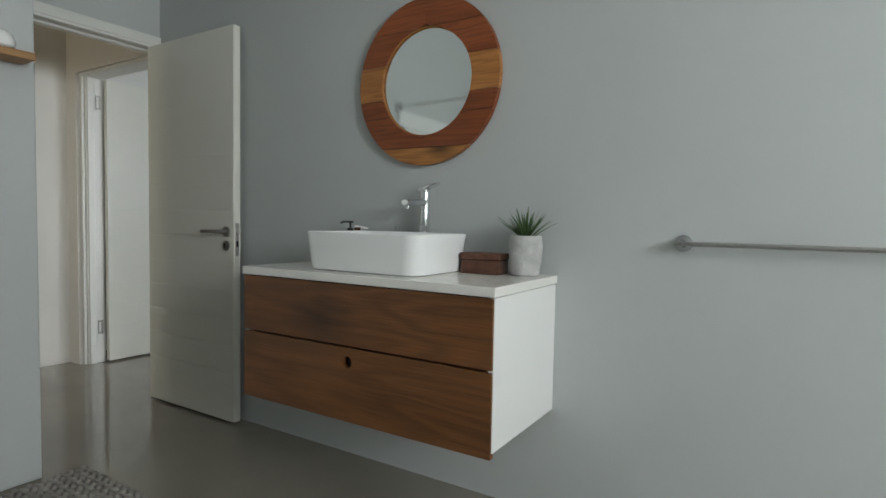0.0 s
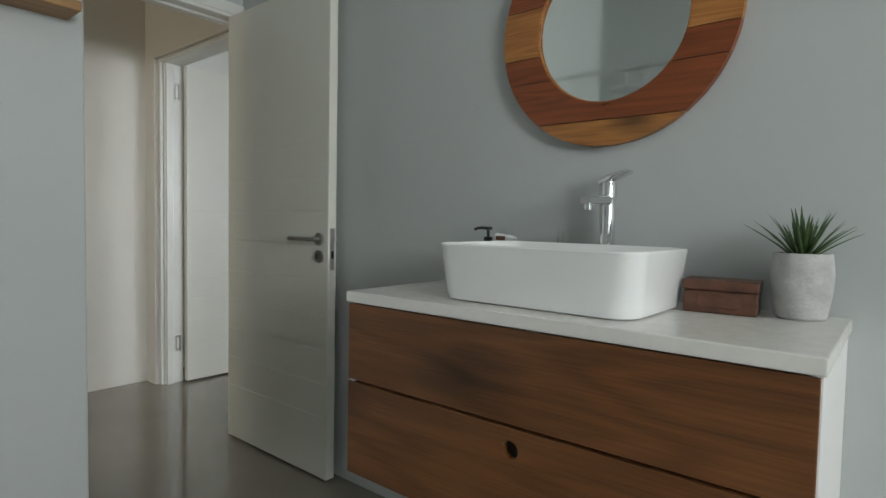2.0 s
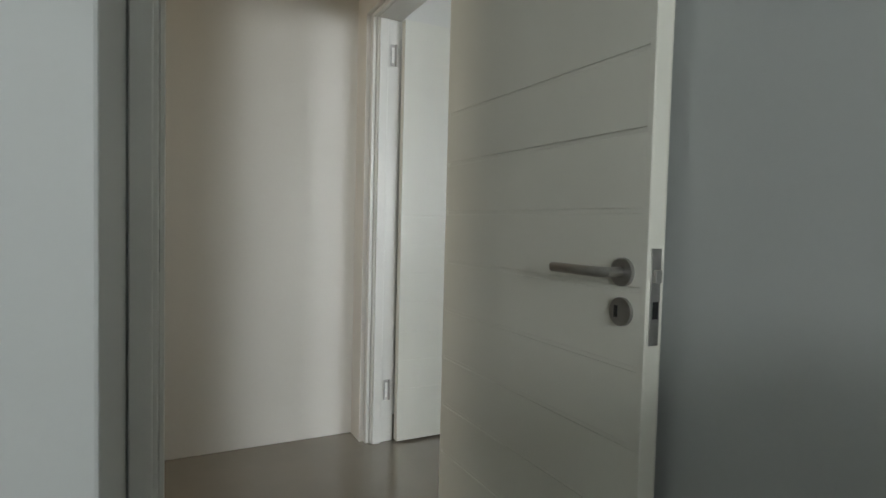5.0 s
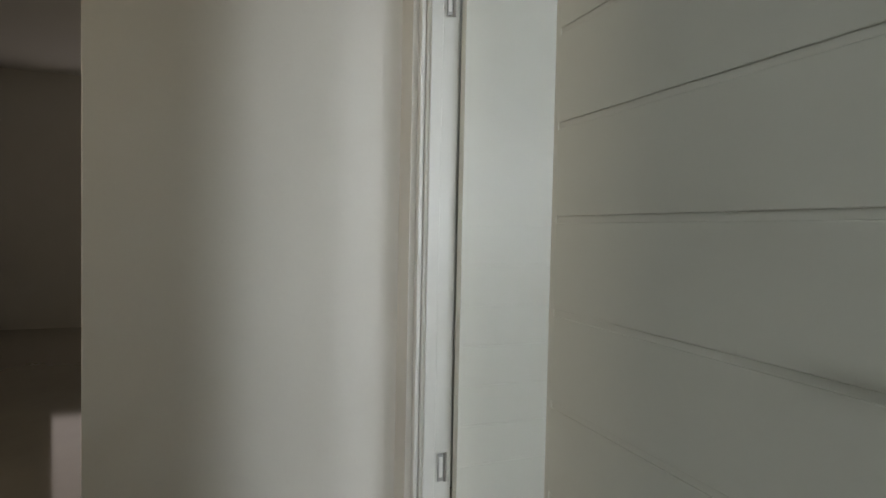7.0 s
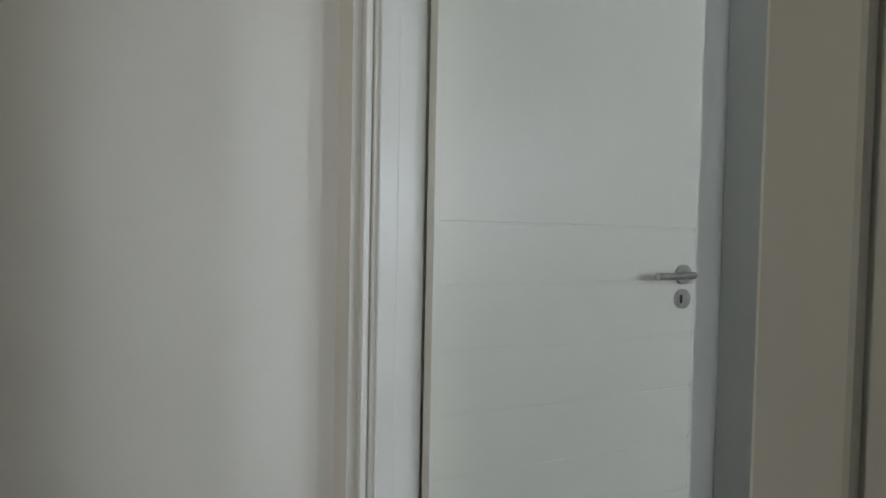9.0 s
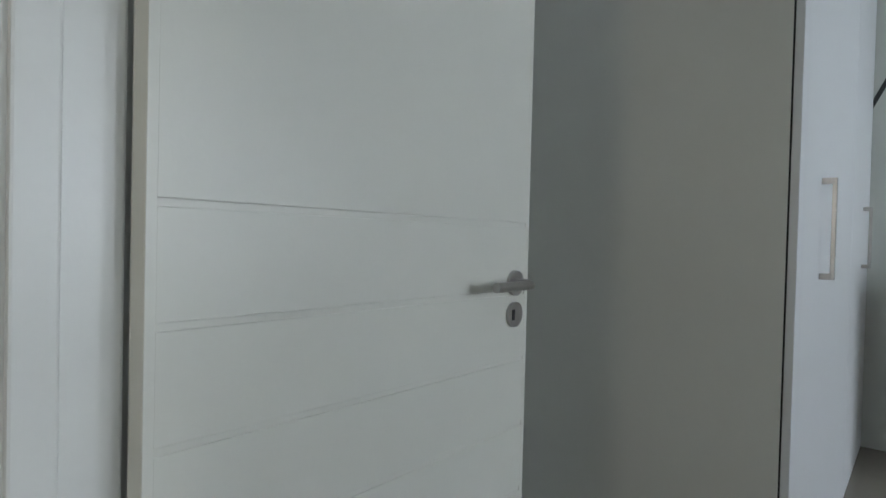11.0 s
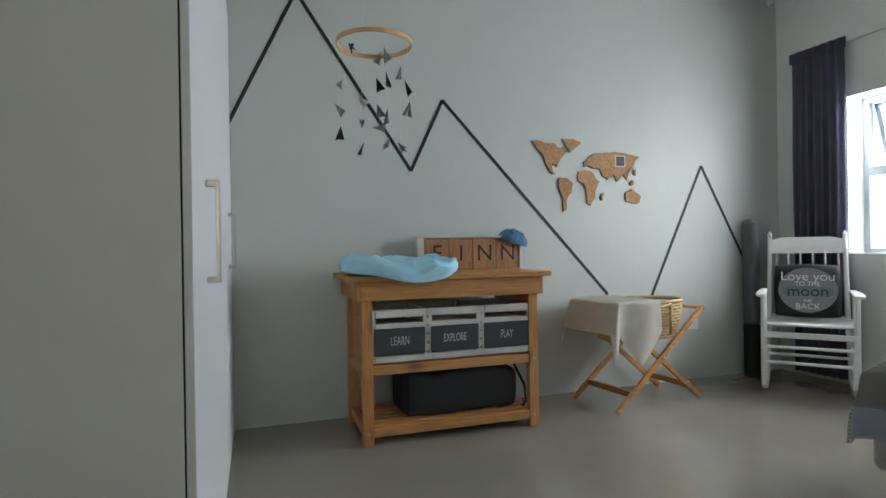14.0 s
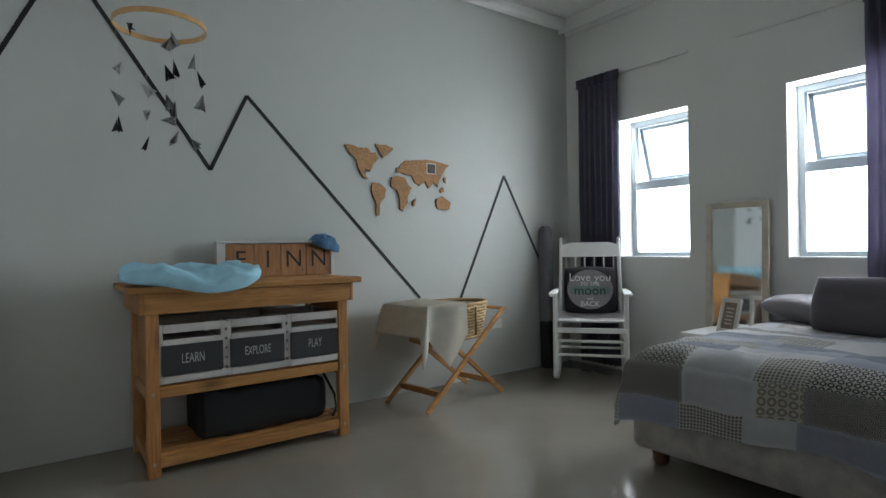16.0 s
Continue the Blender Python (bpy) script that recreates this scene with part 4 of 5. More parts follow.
def world_map():
    m = thing("cork_world_map", "cork world map pieces on the feature wall", "wall map", (-1.508, YM, 1.847))
    s = .938 / 10.0
    land = {
        "north_america": [(0, 0), (.5, .05), (1.2, -.15), (1.9, -.05), (2.2, -.5), (2.6, -.35), (2.9, -.9), (2.4, -1.3), (2.1, -1.9), (1.7, -1.7), (1.6, -2.1), (2.0, -2.5), (1.6, -2.5), (1.2, -2.0), (.9, -1.0), (.3, -.5)],
        "greenland": [(2.6, .25), (3.6, .3), (4.3, .05), (3.8, -.35), (3.3, -.75), (3.0, -.3)],
        "south_america": [(2.3, -2.75), (2.9, -2.8), (3.5, -3.2), (3.4, -3.8), (3.0, -4.3), (2.9, -5.3), (2.6, -5.4), (2.6, -4.4), (2.2, -3.4)],
        "africa": [(4.0, -2.3), (4.6, -2.1), (5.3, -2.2), (5.6, -2.8), (6.0, -3.0), (5.6, -3.6), (5.5, -4.3), (5.1, -4.9), (4.8, -4.8), (4.7, -3.7), (4.5, -3.2), (4.0, -3.0)],
        "eurasia": [(4.7, -1.7), (4.9, -1.2), (5.4, -.8), (6.3, -.75), (7.4, -.55), (8.6, -.7), (9.9, -.9), (9.4, -1.2), (9.0, -1.9), (8.8, -2.2), (8.6, -2.8), (8.2, -2.4), (7.6, -3.0), (7.3, -2.4), (6.7, -2.8), (6.2, -2.5), (6.0, -2.0), (5.4, -1.95)],
        "britain": [(4.5, -1.5), (4.75, -1.4), (4.8, -1.8), (4.5, -1.85)],
        "australia": [(8.4, -3.9), (9.0, -3.6), (9.3, -3.7), (9.9, -4.1), (9.8, -4.7), (9.2, -4.75), (8.5, -4.6)],
        "madagascar": [(6.1, -4.0), (6.35, -3.9), (6.2, -4.5), (6.0, -4.4)],
        "islands": [(8.8, -3.0), (9.2, -2.8), (9.3, -3.1), (8.9, -3.3)],
        "japan": [(9.2, -2.0), (9.45, -1.9), (9.4, -2.4), (9.2, -2.3)]}
    rnd = random.Random(3)
    for nm, pts in land.items():
        edge = []
        for i, a in enumerate(pts):
            b = pts[(i + 1) % len(pts)]
            for u in (0, .25, .5, .75): edge.append(((a[0] + (b[0] - a[0]) * u + rnd.uniform(-.05, .05)) * s, (a[1] + (b[1] - a[1]) * u + rnd.uniform(-.05, .05)) * s))
        piece = slab(edge, -.012, -.001); piece.normal_update()
        for fc in piece.faces: fc.material_index = int(abs(fc.normal.y) < .5)
        part(nm, piece, [M_CORK, M_CUT], m)
    ph = part("photo_border", B(.70, .79, -.0125, -.0102, -.165, -.08), M_CRATE, m, "small photo with white border")
    part("photo", B(.708, .782, -.0138, -.0126, -.158, -.087), M_PHOTO, ph)


world_map()


def bassinet():
    b = thing("moses_basket", "woven palm baby basket on a folding stand", "bassinet", (-.87, 5.07, .60), 8)
    def ring(s, z, n=56): return [((.36 * s) * math.copysign(abs(math.cos(2 * math.pi * k / n)) ** .8, math.cos(2 * math.pi * k / n)), (.20 * s) * math.copysign(abs(math.sin(2 * math.pi * k / n)) ** .8, math.sin(2 * math.pi * k / n)), z) for k in range(n)]
    part("liner", loft([ring(.74, -.148), ring(.87, .078), ring(.84, .078), ring(.70, -.13)]), M_CREAM, b, smooth="auto")
    for i in range(11):
        z = -.15 + i * .0215; s = .82 + .14 * i / 10; rr = ring(s, z); pts = [(x * (1 + .016 * math.sin(k * 1.9 + i * math.pi)), y * (1 + .02 * math.sin(k * 1.9 + i * math.pi)), zz) for k, (x, y, zz) in enumerate(rr)]
        part("woven_strand", tube(pts, .0145, 6, True), M_WICKER, b, smooth=True)
    part("rim", tube(ring(.97, .09), .015, 8, True), M_WICKER, b, "plaited rim", True)
    for sy in (-1, 1): part("handle", tube([(-.10, sy * .20, -.13), (-.10, sy * .205, .08), (0, sy * .215, .06), (.10, sy * .205, .08), (.10, sy * .20, -.13)], .010, 8), M_WICKER, b, smooth=True)
    s = thing("folding_stand", "crossed pine folding stand under the basket", "stand", (-.87, 5.07, 0), 8)
    for sy in (-.21, .21):
        part("leg", bar((-.40, sy, .008), (.40, sy * 1.0, .64), .034, .022, .003, (0, 1, 0)), M_PINE_X, s)
        part("leg", bar((.40, sy + math.copysign(.026, -sy), .008), (-.40, sy + math.copysign(.026, -sy), .64), .034, .022, .003, (0, 1, 0)), M_PINE_X, s)
        part("pivot", rod((0, sy - .03, .325), (0, sy + .03, .325), .008, seg=12), M_STEEL, s)
    for x, z in ((-.40, .635), (.40, .635)): part("top_rail", rod((x, -.225, z), (x, .225, z), .012, seg=12), M_PINE_Y, s)
    for x, z in ((-.27, .11), (.27, .11)): part("foot_rail", B(x - .014, x + .014, -.20, .20, z - .02, z + .02, .003), M_PINE_Y, s)
    # blanket over the end of the basket
    def hem(u): return .22 + .08 * u if u < .3 else (.244 + .20 * (u - .3) / .34 if u < .64 else .444 - .22 * (u - .64) / .36)
    def f(u, v):
        x = -.56 + .54 * u; flat = .215
        q = -flat - hem(u) * (1 - v / .45) if v < .45 else -flat + (2 * flat + .16) * (v - .45) / .55
        over = max(0, abs(q) - flat); end = max(0, -.40 - x); sg = 1 if q > 0 else -1
        y = (min(abs(q), flat) + min(over, .02) + .05 * over) * sg + sg * .016 * math.sin(u * 10 + over * 5) * min(over / .05, 1)
        ease = over - .02 * (1 - math.exp(-over / .02))
        return (x + .05 * over * math.sin(u * 8) + .55 * end, y, .115 - ease - 1.25 * end + .009 * nz(x, q, 2, 9) + .004 * nz(x, q, 5, 25))
    solid("baby_blanket", sheet(f, 52, 70, .005), M_CREAM, "cream blanket draped over the baby basket", "blanket", smooth=True, at=(-.87, 5.07, .60), rz=8)


bassinet()


def rocking_chair():
    c = thing("rocking_chair", "white painted slat-back wooden rocking chair", "chair", (.40, 4.785, 0), -51)
    # local: faces -y
    w = .27
    for s in (-1, 1):
        arc = [(s * w, .05 + 1.0 * math.sin(a), 1.05 - 1.02 * math.cos(a) - .008) for a in [(-.42 + .92 * k / 14) for k in range(15)]]
        part("rocker", loft([[(x + dx, y, z + dz) for dx, dz in ((-.014, -.022), (.014, -.022), (.014, .022), (-.014, .022))] for x, y, z in arc]), M_WHITEPAINT, c)
        part("front_leg", rod((s * w, -.24, .09), (s * w, -.25, .705), .021, .019, 14), M_WHITEPAINT, c, smooth="auto")
        part("back_leg", rod((s * w, .20, .06), (s * w * .93, .22, .495), .02, .02, 14), M_WHITEPAINT, c, smooth="auto")
        p = part("back_post", rod((s * w * .93, .20, .40), (s * w * .90, .29, 1.13), .019, .015, 14), M_WHITEPAINT, c, smooth="auto")
        part("finial", lathe([(.010, 0), (.017, .012), (.012, .03), (.003, .042)], 12, (s * w * .90, .29, 1.13)), M_WHITEPAINT, p, smooth="auto")
        part("armrest", loft([[(s * (w + .012) + a, y, .718 + b + dz) for a, b in rrect(wd, .022, .008, 2)] for y, wd, dz in ((-.30, .05, -.008), (-.27, .07, 0), (-.05, .06, .004), (.27, .045, -.006))]), M_WHITEPAINT, c, smooth="auto")
        for z in (.17, .30): part("side_stretcher", rod((s * w, -.24, z), (s * w, .20, z), .011, seg=10), M_WHITEPAINT, c, smooth="auto")
    for z in (.235, .345): part("front_stretcher", rod((-w, -.245, z), (w, -.245, z), .012, seg=10), M_WHITEPAINT, c, smooth="auto")
    part("back_stretcher", rod((-w, .20, .22), (w, .20, .22), .012, seg=10), M_WHITEPAINT, c, smooth="auto")
    part("seat_rail", B(-w, w, -.27, -.24, .412, .452, .006), M_WHITEPAINT, c)
    for k in range(9):
        y = -.26 + k * .056; z = .495 - .02 * math.sin(k / 8 * math.pi)
        part("seat_slat", B(-w - .01, w + .01, y, y + .044, z, z + .016, .004), M_WHITEPAINT, c)
    def bp(z): return .20 + .09 * (z - .40) / .73
    part("top_rail", loft([[(x, bp(z0) + dy, z0) for x, z0, dy in ((-.25, 1.0, -.012), (.25, 1.0, -.012), (.25, 1.10, -.012), (.16, 1.125, -.012), (-.16, 1.125, -.012), (-.25, 1.10, -.012))], [(x, bp(z0) + dy, z0) for x, z0, dy in ((-.25, 1.0, .012), (.25, 1.0, .012), (.25, 1.10, .012), (.16, 1.125, .012), (-.16, 1.125, .012), (-.25, 1.10, .012))]]), M_WHITEPAINT, c)
    part("low_rail", bar((-.25, bp(.52), .52), (.25, bp(.52), .52), .05, .022, .004), M_WHITEPAINT, c)
    for k in range(6):
        x = -.200 + k * .080; part("back_slat", bar((x, bp(.53), .53), (x, bp(1.01), 1.01), .038, .012, .003, (1, 0, 0)), M_WHITEPAINT, c)
    # cushion
    def f(u, v):
        a, bb = (u - .5) * 2, (v - .5) * 2; e = (1 - a ** 4) * (1 - bb ** 4)
        return (.215 * a * (1 - .06 * bb * bb), 0, .20 * bb * (1 - .06 * a * a), e)
    bm = bmesh.new()
    for sgn in (-1, 1): sheet(lambda u, v: (lambda q: (q[0], sgn * .065 * max(q[3], 0) ** .45, q[2]))(f(u, v)), 24, 24, bm=bm)
    bmesh.ops.remove_doubles(bm, verts=bm.verts, dist=.0006); bmesh.ops.recalc_face_normals(bm, faces=bm.faces)
    cu = thing("cushion", "dark cushion with moon print and lettering", "cushion")
    cu.matrix_world = pose(.40, 4.785, 0, 0, 0, -51) @ pose(0, .125, .72, -9)
    part("cover", bm, M_BAG, cu, smooth=True)
    disc = part("moon_print", slab([(.185 * math.cos(2 * math.pi * k / 48), .165 * math.sin(2 * math.pi * k / 48)) for k in range(48)], -.0695, -.063), M_PILLOWLT, cu, "grey moon print")
    part("green_band", slab([(.165 * x, -.01 + .05 * z) for x, z in rrect(1.9, 1.4, .3, 3)], -.0715, -.0698), M_SOAPY, disc)
    for txt, sz, z, mm in (("Love you", .092, .098, M_WHITEPAINT), ("TO THE", .045, .045, M_WHITEPAINT), ("moon", .11, -.012, M_INK), ("and", .035, -.075, M_WHITEPAINT), ("BACK", .060, -.122, M_WHITEPAINT)):
        lettering("print_word", txt, sz, mm, cu, Matrix.Translation((0, -.0725, z)) @ pose(0, 0, 0, 90), .0004)


M_SOAPY = mat("muted_green_print", (.16, .24, .22), .8)
rocking_chair()


def folded_cot():
    f = thing("folded_travel_cot", "grey padded case standing against the wall", "case", (.44, 5.31, 0), 0)
    part("case", loft([[(a, b * 1.0, z) for a, b in rrect(.10 * s, .12 * s, .035 * s, 4)] for z, s in ((.42, .7), (.44, .95), (.8, 1), (1.15, 1), (1.25, .9), (1.28, .5))]), M_GREYFOAM, f, smooth="auto")
    part("lower_case", loft([[(a, b, z) for a, b in rrect(.10 * s, .12 * s, .035 * s, 4)] for z, s in ((.0, .85), (.02, .95), (.419, .95))]), M_BAG, f, smooth="auto")


folded_cot()


def curtain(y0, y1, label, seed):
    c = thing("curtain", label, "curtain", (XW - .075, 0, 0), 0, "bedroom curtains")
    n = 7
    def f(u, v):
        z = 2.60 - 2.555 * v; sp = .10 * math.sin(min(v, .45) / .45 * math.pi / 2)
        y = y0 + (y1 - y0) * (u + .0 * v) + .012 * nz(u * 6, v * 2, seed)
        return (.026 * math.sin(u * n * 2 * math.pi + .5 * nz(u * 3, v * 2, seed)) * (.7 + .5 * v) + .012 * nz(u * 9, v * 3, seed + 2), y, z)
    part("cloth", sheet(f, 110, 40, .003), M_CURTAIN, c, smooth=True)
    def g(u, v):
        return (-.004 + .030 * math.sin(u * n * 2 * math.pi) * (1 + .25 * math.sin(u * 40)), y0 - .008 + (y1 - y0 + .016) * u, 2.535 + .085 * v + .008 * math.sin(u * 44))
    part("gathered_heading", sheet(g, 110, 6, .006), M_CURTAIN, c, smooth=True)


curtain(4.765, 5.185, "charcoal gathered curtain drawn beside the window", 1)
curtain(2.52, 2.985, "charcoal gathered curtain drawn beside the window", 5)
for ya, yb in ((4.15, 5.22), (2.42, 3.80)):
    rail = thing("curtain_track", "thin white curtain track on the window wall", "curtain rail", (XW - .014, 0, 2.60), group="curtain tracks")
    part("track", B(-.009, .009, ya, yb, -.009, .009, .003), M_WHITEWALL, rail)
    for y in (ya + .05, (ya + yb) / 2, yb - .05): part("bracket", B(.0092, .014, y - .01, y + .01, -.008, .008), M_WHITEWALL, rail)


def window(name, y0, y1):
    w = thing(name, "pale aluminium window with open top-hung sash", "window", (XW + .17, 0, 0), kind="structure")
    t = .046; mid = 1.615
    for a, b in ((y0, y0 + t), (y1 - t, y1)): part("frame_side", B(0, .05, a, b, WZ0, WZ1, .003), M_ALU, w)
    for a, b in ((WZ0, WZ0 + t), (WZ1 - t, WZ1), (mid - .036, mid + .036)): part("frame_rail", B(.0, .05, y0 + t, y1 - t, a, b, .003), M_ALU, w)
    p = part("pane", B(.022, .026, y0 + t, y1 - t, WZ0 + t, mid - .036), M_GLASS, w); p.visible_shadow = False
    hh = WZ1 - t - mid - .036
    bm = B(0, .022, y0 + t, y0 + t + .028, -hh, 0); B(0, .022, y1 - t - .028, y1 - t, -hh, 0, bm=bm); B(0, .022, y0 + t, y1 - t, -.028, 0, bm=bm); B(0, .022, y0 + t, y1 - t, -hh, -hh + .028, bm=bm)
    sa = part("sash", bm, M_ALU, w); sa.matrix_basis = pose(.052, 0, WZ1 - t - .004, 0, -17, 0)
    pn = part("pane", B(.009, .013, y0 + t + .028, y1 - t - .028, -hh + .028, -.028), M_GLASS, sa); pn.visible_shadow = False
    part("catch", B(-.02, .0, (y0 + y1) / 2 - .02, (y0 + y1) / 2 + .02, -hh + .004, -hh + .02, .003), M_ALU, sa)
    part("stay", bar((.04, y0 + t + .03, mid + .05), (.14, y0 + t + .03, mid + .09), .008), M_ALU, w)
    part("sill", B(-.168, -.001, y0 + .001, y1 - .001, WZ0 + .0015, WZ0 + .012, .002), M_FRAME, w)


window("window_1", *W1); window("window_2", *W2)


def leaning_mirror():
    m = thing("standing_mirror", "tall leaning mirror in a pale timber frame", "mirror", (.70, 3.825, .012), 0)
    m.matrix_world = pose(.755, 3.775, .005, 0, 2.2, 3)
    h, w = 1.39, .195
    for s in (-1, 1): part("frame_side", B(-.02, .015, s * w - .022, s * w + .022, 0, h, .004), M_PALE, m)
    for z in (0, h - .044): part("frame_rail", B(-.02, .015, -w + .022, w - .022, z, z + .044, .004), M_PALE, m)
    part("glass", B(-.008, -.004, -w + .0225, w - .0225, .0445, h - .0445), M_MIRROR, m, "silvered mirror glass")
    part("back", B(-.0035, .012, -w + .0225, w - .0225, .0445, h - .0445), M_DARK, m)


M_PALE = mat("pale_timber_frame", (.62, .55, .45), .55, vary=.12, scale=12)
leaning_mirror()


def bedside():
    b = thing("bedside_table", "small white bedside table", "table", (.52, 3.74, 0))
    part("top", B(-.21, .21, -.15, .20, .465, .487, .003), M_WHITEBOARD, b)
    for y in (-.14, .172): part("side", B(-.19, .19, y, y + .018, 0, .464, .002), M_WHITEBOARD, b)
    part("shelf", B(-.19, .19, -.121, .171, .18, .198, .002), M_WHITEBOARD, b)
    part("back", B(.17, .188, -.121, .171, .0, .464), M_WHITEBOARD, b)
    f = thing("photo_frame", "whitewashed timber photo frame with brown card", "photo frame", (.47, 3.70, .489), 0)
    f.matrix_world = pose(.47, 3.70, .489, 0, 14, -22)
    for y in (-.088, .058): part("frame_side", B(-.008, .008, y, y + .03, 0, .24, .002), M_CRATE, f)
    for z in (0, .21): part("frame_rail", B(-.008, .008, -.058, .058, z, z + .03, .002), M_CRATE, f)
    part("card", B(-.002, .002, -.0575, .0575, .0305, .2095), M_KRAFT, f, "brown printed card")
    for k in range(5): part("print_line", B(-.0032, -.0021, -.035 + .006 * (k % 2), .035 - .006 * (k % 3), .165 - k * .026, .173 - k * .026), M_CRATE, f)
    part("stand", bar((.010, 0, .20), (.085, 0, .022), .03, .006), M_KRAFT, f)


bedside()

QUILT = [patterned("quilt_pale", (.74, .73, .73), (.66, .66, .67), "plain", 12), patterned("quilt_waves", (.62, .58, .53), (.045, .045, .052), "wave", 72), patterned("quilt_scallops", (.76, .73, .66), (.06, .06, .068), "rings", 66),
         patterned("quilt_slate", (.25, .265, .34), (.205, .22, .285), "plain", 12), patterned("quilt_dots", (.72, .68, .60), (.16, .16, .17), "dots", 105), patterned("quilt_leaf", (.72, .68, .58), (.34, .30, .23), "rings", 44), patterned("quilt_grey", (.50, .51, .58), (.43, .44, .51), "plain", 20)]


def bed():
    x0, x1, y0, y1 = -.90, .80, 2.02, 3.50
    b = thing("bed", "double bed base with grey damask ticking", "bed")
    def rr(g, z): return [((x0 + x1) / 2 + a, (y0 + y1) / 2 + c, z) for a, c in rrect(x1 - x0 - g, y1 - y0 - g, .06, 5)]
    part("base", loft([rr(.02, .10), rr(0, .115), rr(0, .355), rr(.02, .37)]), M_BEDBASE, b, smooth="auto")
    part("mattress", loft([rr(.03, .3705), rr(0, .39), rr(0, .44), rr(.10, .51), rr(.36, .575)]), M_PILLOWLT, b, smooth="auto")
    for x in (x0 + .12, x1 - .12):
        for y in (y0 + .12, y1 - .10): part("foot", lathe([(.028, 0), (.04, .02), (.045, .10)], 16, (x, y, 0)), M_BOXWOOD, b, "dark turned wooden foot", "auto")
    # quilt
    ov = .30; soft = .20
    def f(u, v):
        x = x0 - ov + (x1 - .22 - x0 + ov) * u; y = y1 + ov - (y1 - y0 + 2 * ov) * v
        # distance past a line set in from the edge: the padded edge rolls over before it hangs
        ex, ey1, ey0 = x0 + soft - x, y - (y1 - soft), y0 + soft - y
        def roll(e):
            if e <= 0: return 0, 0
            a = min(e / (soft * 1.15), 1) * 1.35
            out, down = soft * 1.1 * math.sin(a), soft * .62 * (1 - math.cos(a))
            rest = max(0, e - soft * 1.15)
            return out + rest * .05, down + rest * .93
        ox, zx = roll(ex); o1, z1 = roll(ey1); o0, z0 = roll(ey0)
        X = x0 + soft - ox if ex > 0 else x
        Y = y1 - soft + o1 if ey1 > 0 else (y0 + soft - o0 if ey0 > 0 else y)
        zy = max(z1, z0); down = max(zx, zy) + .25 * min(zx, zy)
        hang = min(max(down - .12, 0) / .15, 1)
        X -= hang * (.018 * math.sin(y * 11 + 2 * nz(y, x, 3, 3)) + .012) * (ex > 0)
        Y += hang * (.018 * math.sin(x * 9 + 2 * nz(x, y, 5, 2)) + .012) * (1 if ey1 > 0 else -1 if ey0 > 0 else 0)
        Z = .612 + .014 * nz(x, y, 1, 3.2) + .010 * nz(x, y, 6, 7) + .005 * nz(x, y, 9, 18) - down * (1 + .06 * math.sin(x * 5 + y * 4))
        return (X, Y, max(Z, .19))
    q = thing("patchwork_quilt", "grey patchwork quilt with printed squares on the bed", "quilt")
    nu, nv = 96, 108; rnd = random.Random(21)
    def patch(i0, i1, j0, j1, m_):
        bm = sheet(lambda a, c: f((i0 + (i1 - i0) * a) / nu, (j0 + (j1 - j0) * c) / nv), i1 - i0, j1 - j0)
        uvl = bm.loops.layers.uv.verify()
        for fc in bm.faces:
            for lp in fc.loops: lp[uvl].uv = ((i0 + (i1 - i0) * lp[uvl].uv.x) / nu, (j0 + (j1 - j0) * lp[uvl].uv.y) / nv * 1.2)
        bmesh.ops.solidify(bm, geom=bm.faces[:], thickness=-.010)
        part("patch", bm, QUILT[m_], q, smooth=True)
    # strips across the bed from the foot, each with its patches: end of patch and cloth
    foot = ((7, ((16, 4), (30, 6), (46, 4), (56, 0), (72, 6), (92, 0), (108, 4))), (16, ((14, 5), (31, 1), (48, 0), (57, 5), (80, 1), (96, 0), (108, 2))),
            (25, ((12, 6), (31, 2), (47, 0), (57, 4), (80, 2), (94, 6), (108, 0))), (31, ((14, 0), (25, 6), (38, 3), (58, 0), (78, 6), (96, 3), (108, 0))))
    i0 = 0
    for i1, row in foot:
        j0 = 0
        for j1, m_ in row: patch(i0, i1, j0, j1, m_); j0 = j1
        i0 = i1
    order = (0, 2, 6, 3, 0, 0, 4, 6, 3, 0, 1, 6, 0, 3, 2, 0); k = 0
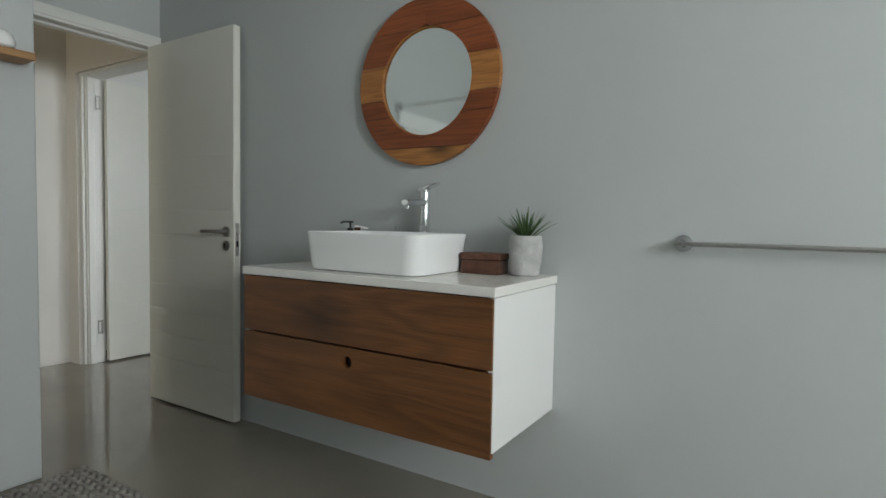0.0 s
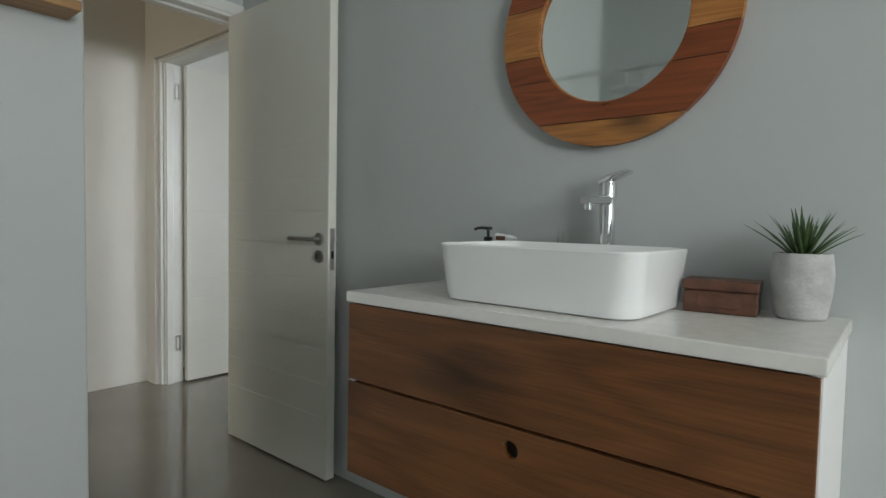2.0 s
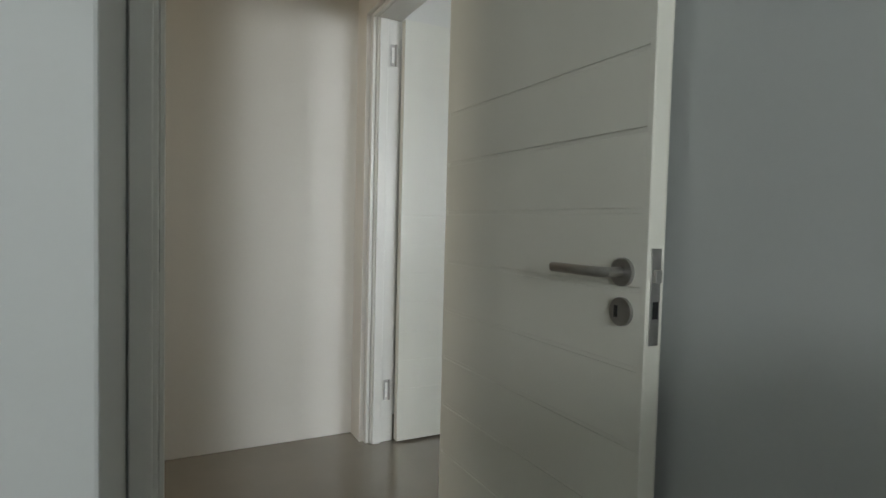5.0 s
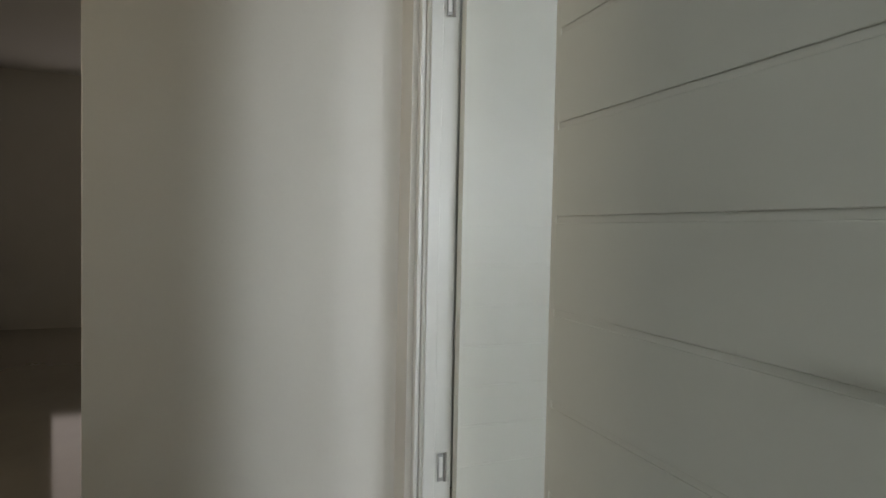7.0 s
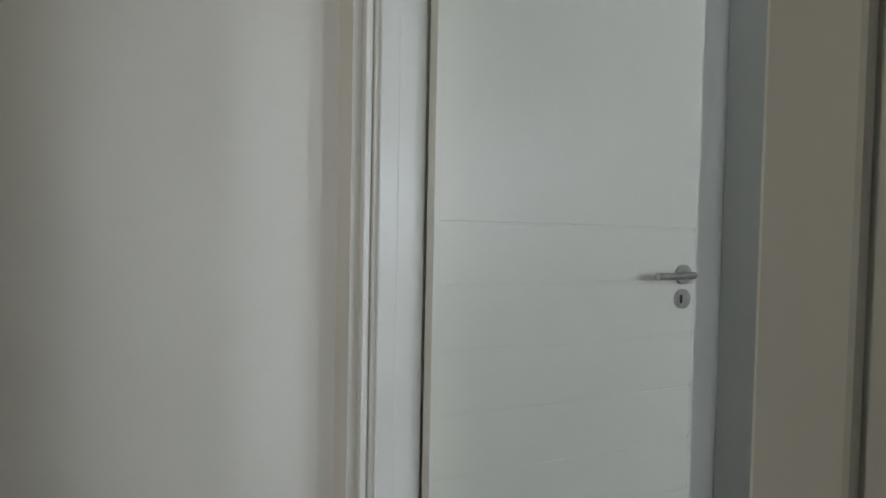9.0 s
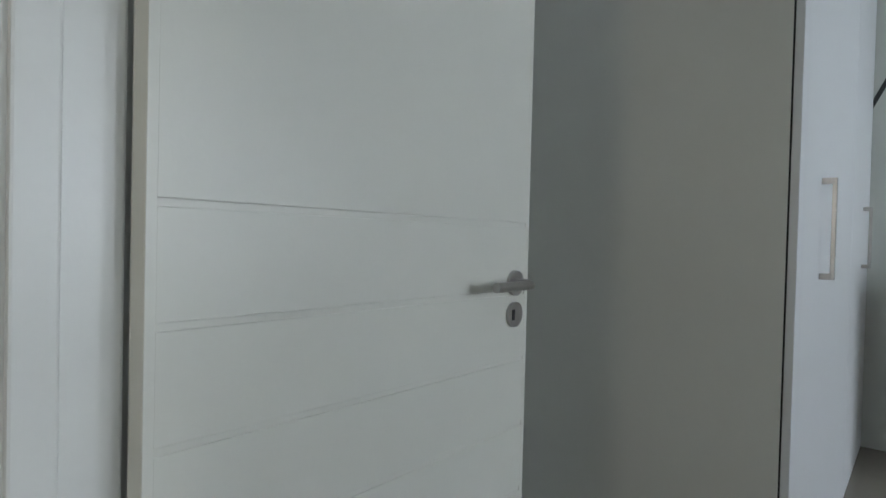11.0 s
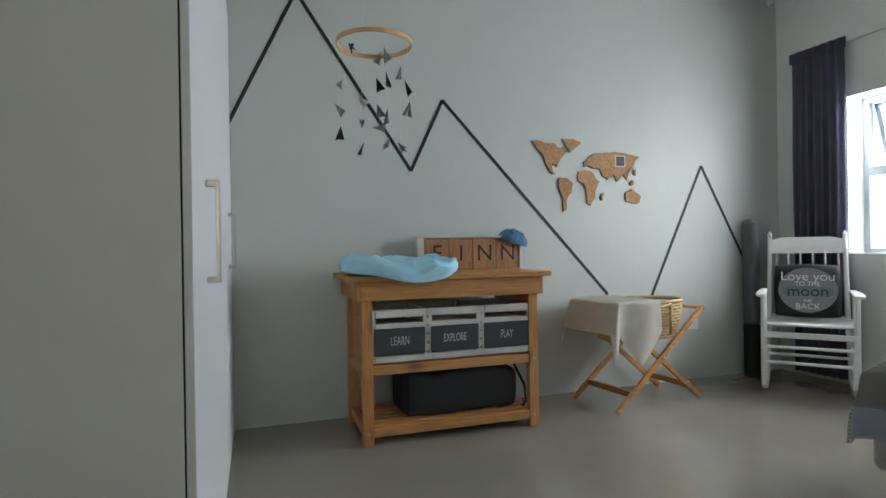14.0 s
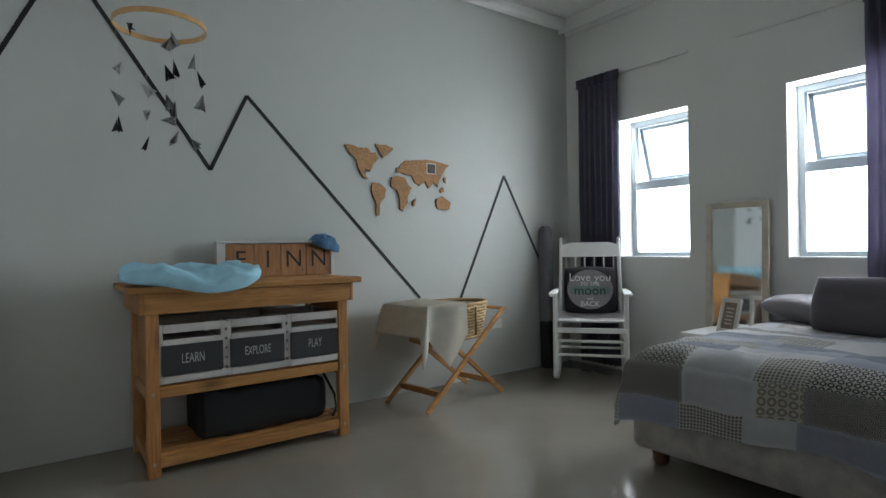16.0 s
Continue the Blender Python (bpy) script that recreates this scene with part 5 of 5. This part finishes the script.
    while i0 < nu:
        i1 = min(i0 + rnd.choice((6, 8, 9)), nu); i1 = nu if nu - i1 < 4 else i1; j0 = 0
        while j0 < nv:
            j1 = min(j0 + rnd.randint(12, 24), nv); j1 = nv if nv - j1 < 6 else j1
            patch(i0, i1, j0, j1, order[k % len(order)]); k += 1; j0 = j1
        i0 = i1
    def pil(name, at, rx, ry, rz, w, h, t, m_, label):
        bm2 = bmesh.new()
        for sg in (-1, 1):
            def g(u, v):
                a, c = (u - .5) * 2, (v - .5) * 2; e = max((1 - abs(a) ** 3.5) * (1 - abs(c) ** 3.5), 0) ** .5
                return (w / 2 * a * (1 - .05 * c * c), h / 2 * c * (1 - .05 * a * a), sg * t / 2 * e + .008 * nz(a, c, 2, 2.5) * e)
            sheet(g, 28, 28, bm=bm2)
        bmesh.ops.remove_doubles(bm2, verts=bm2.verts, dist=.0006); bmesh.ops.recalc_face_normals(bm2, faces=bm2.faces)
        p = new(name, mesh(name, bm2, m_, True)); p.matrix_world = pose(*at, rx, ry, rz); tagged(p, label, "pillow")
    pil("pillow", (.56, 3.12, .675), 0, -6, 90, .68, .42, .16, M_PILLOWLT, "mid-grey pillow lying flat on the bed")
    pil("scatter_pillow", (.27, 2.79, .74), 0, -72, 0, .34, .64, .15, M_PILLOW, "dark grey pillow propped upright on the bed")
    pil("pillow", (.50, 2.42, .685), 0, -8, 90, .66, .46, .17, M_PILLOWLT, "mid-grey pillow lying flat on the bed")


bed()
sock = thing("wall_outlet", "white wall socket on the feature wall", "socket", (-.10, YM, .44))
part("plate", B(-.06, .06, -.009, -.001, -.04, .04, .003), M_WHITEPAINT, sock)
part("switch", B(.02, .035, -.012, -.0092, -.012, .012, .001), M_WHITEPAINT, sock)

# white tiles in the shower corner
proj = bpy.data.objects["wall_projecting"]
tile = mesh("tile", B(0, .007, -.1485, .1485, -.0585, .0585, .0012), M_TILE)
structure("tile_grout", B(PX, PX + .003, -1.145, .10, 0, 1.905), M_GROUT, "dark grout behind the white tiles", "grout")
for j in range(15):
    for i in range(4):
        o = new("tile", tile); o.parent = proj; o.matrix_basis = pose(PX + .0035, -.05 - i * .3 - (.075 if j % 2 else 0), 1.845 - j * .12)
rug()
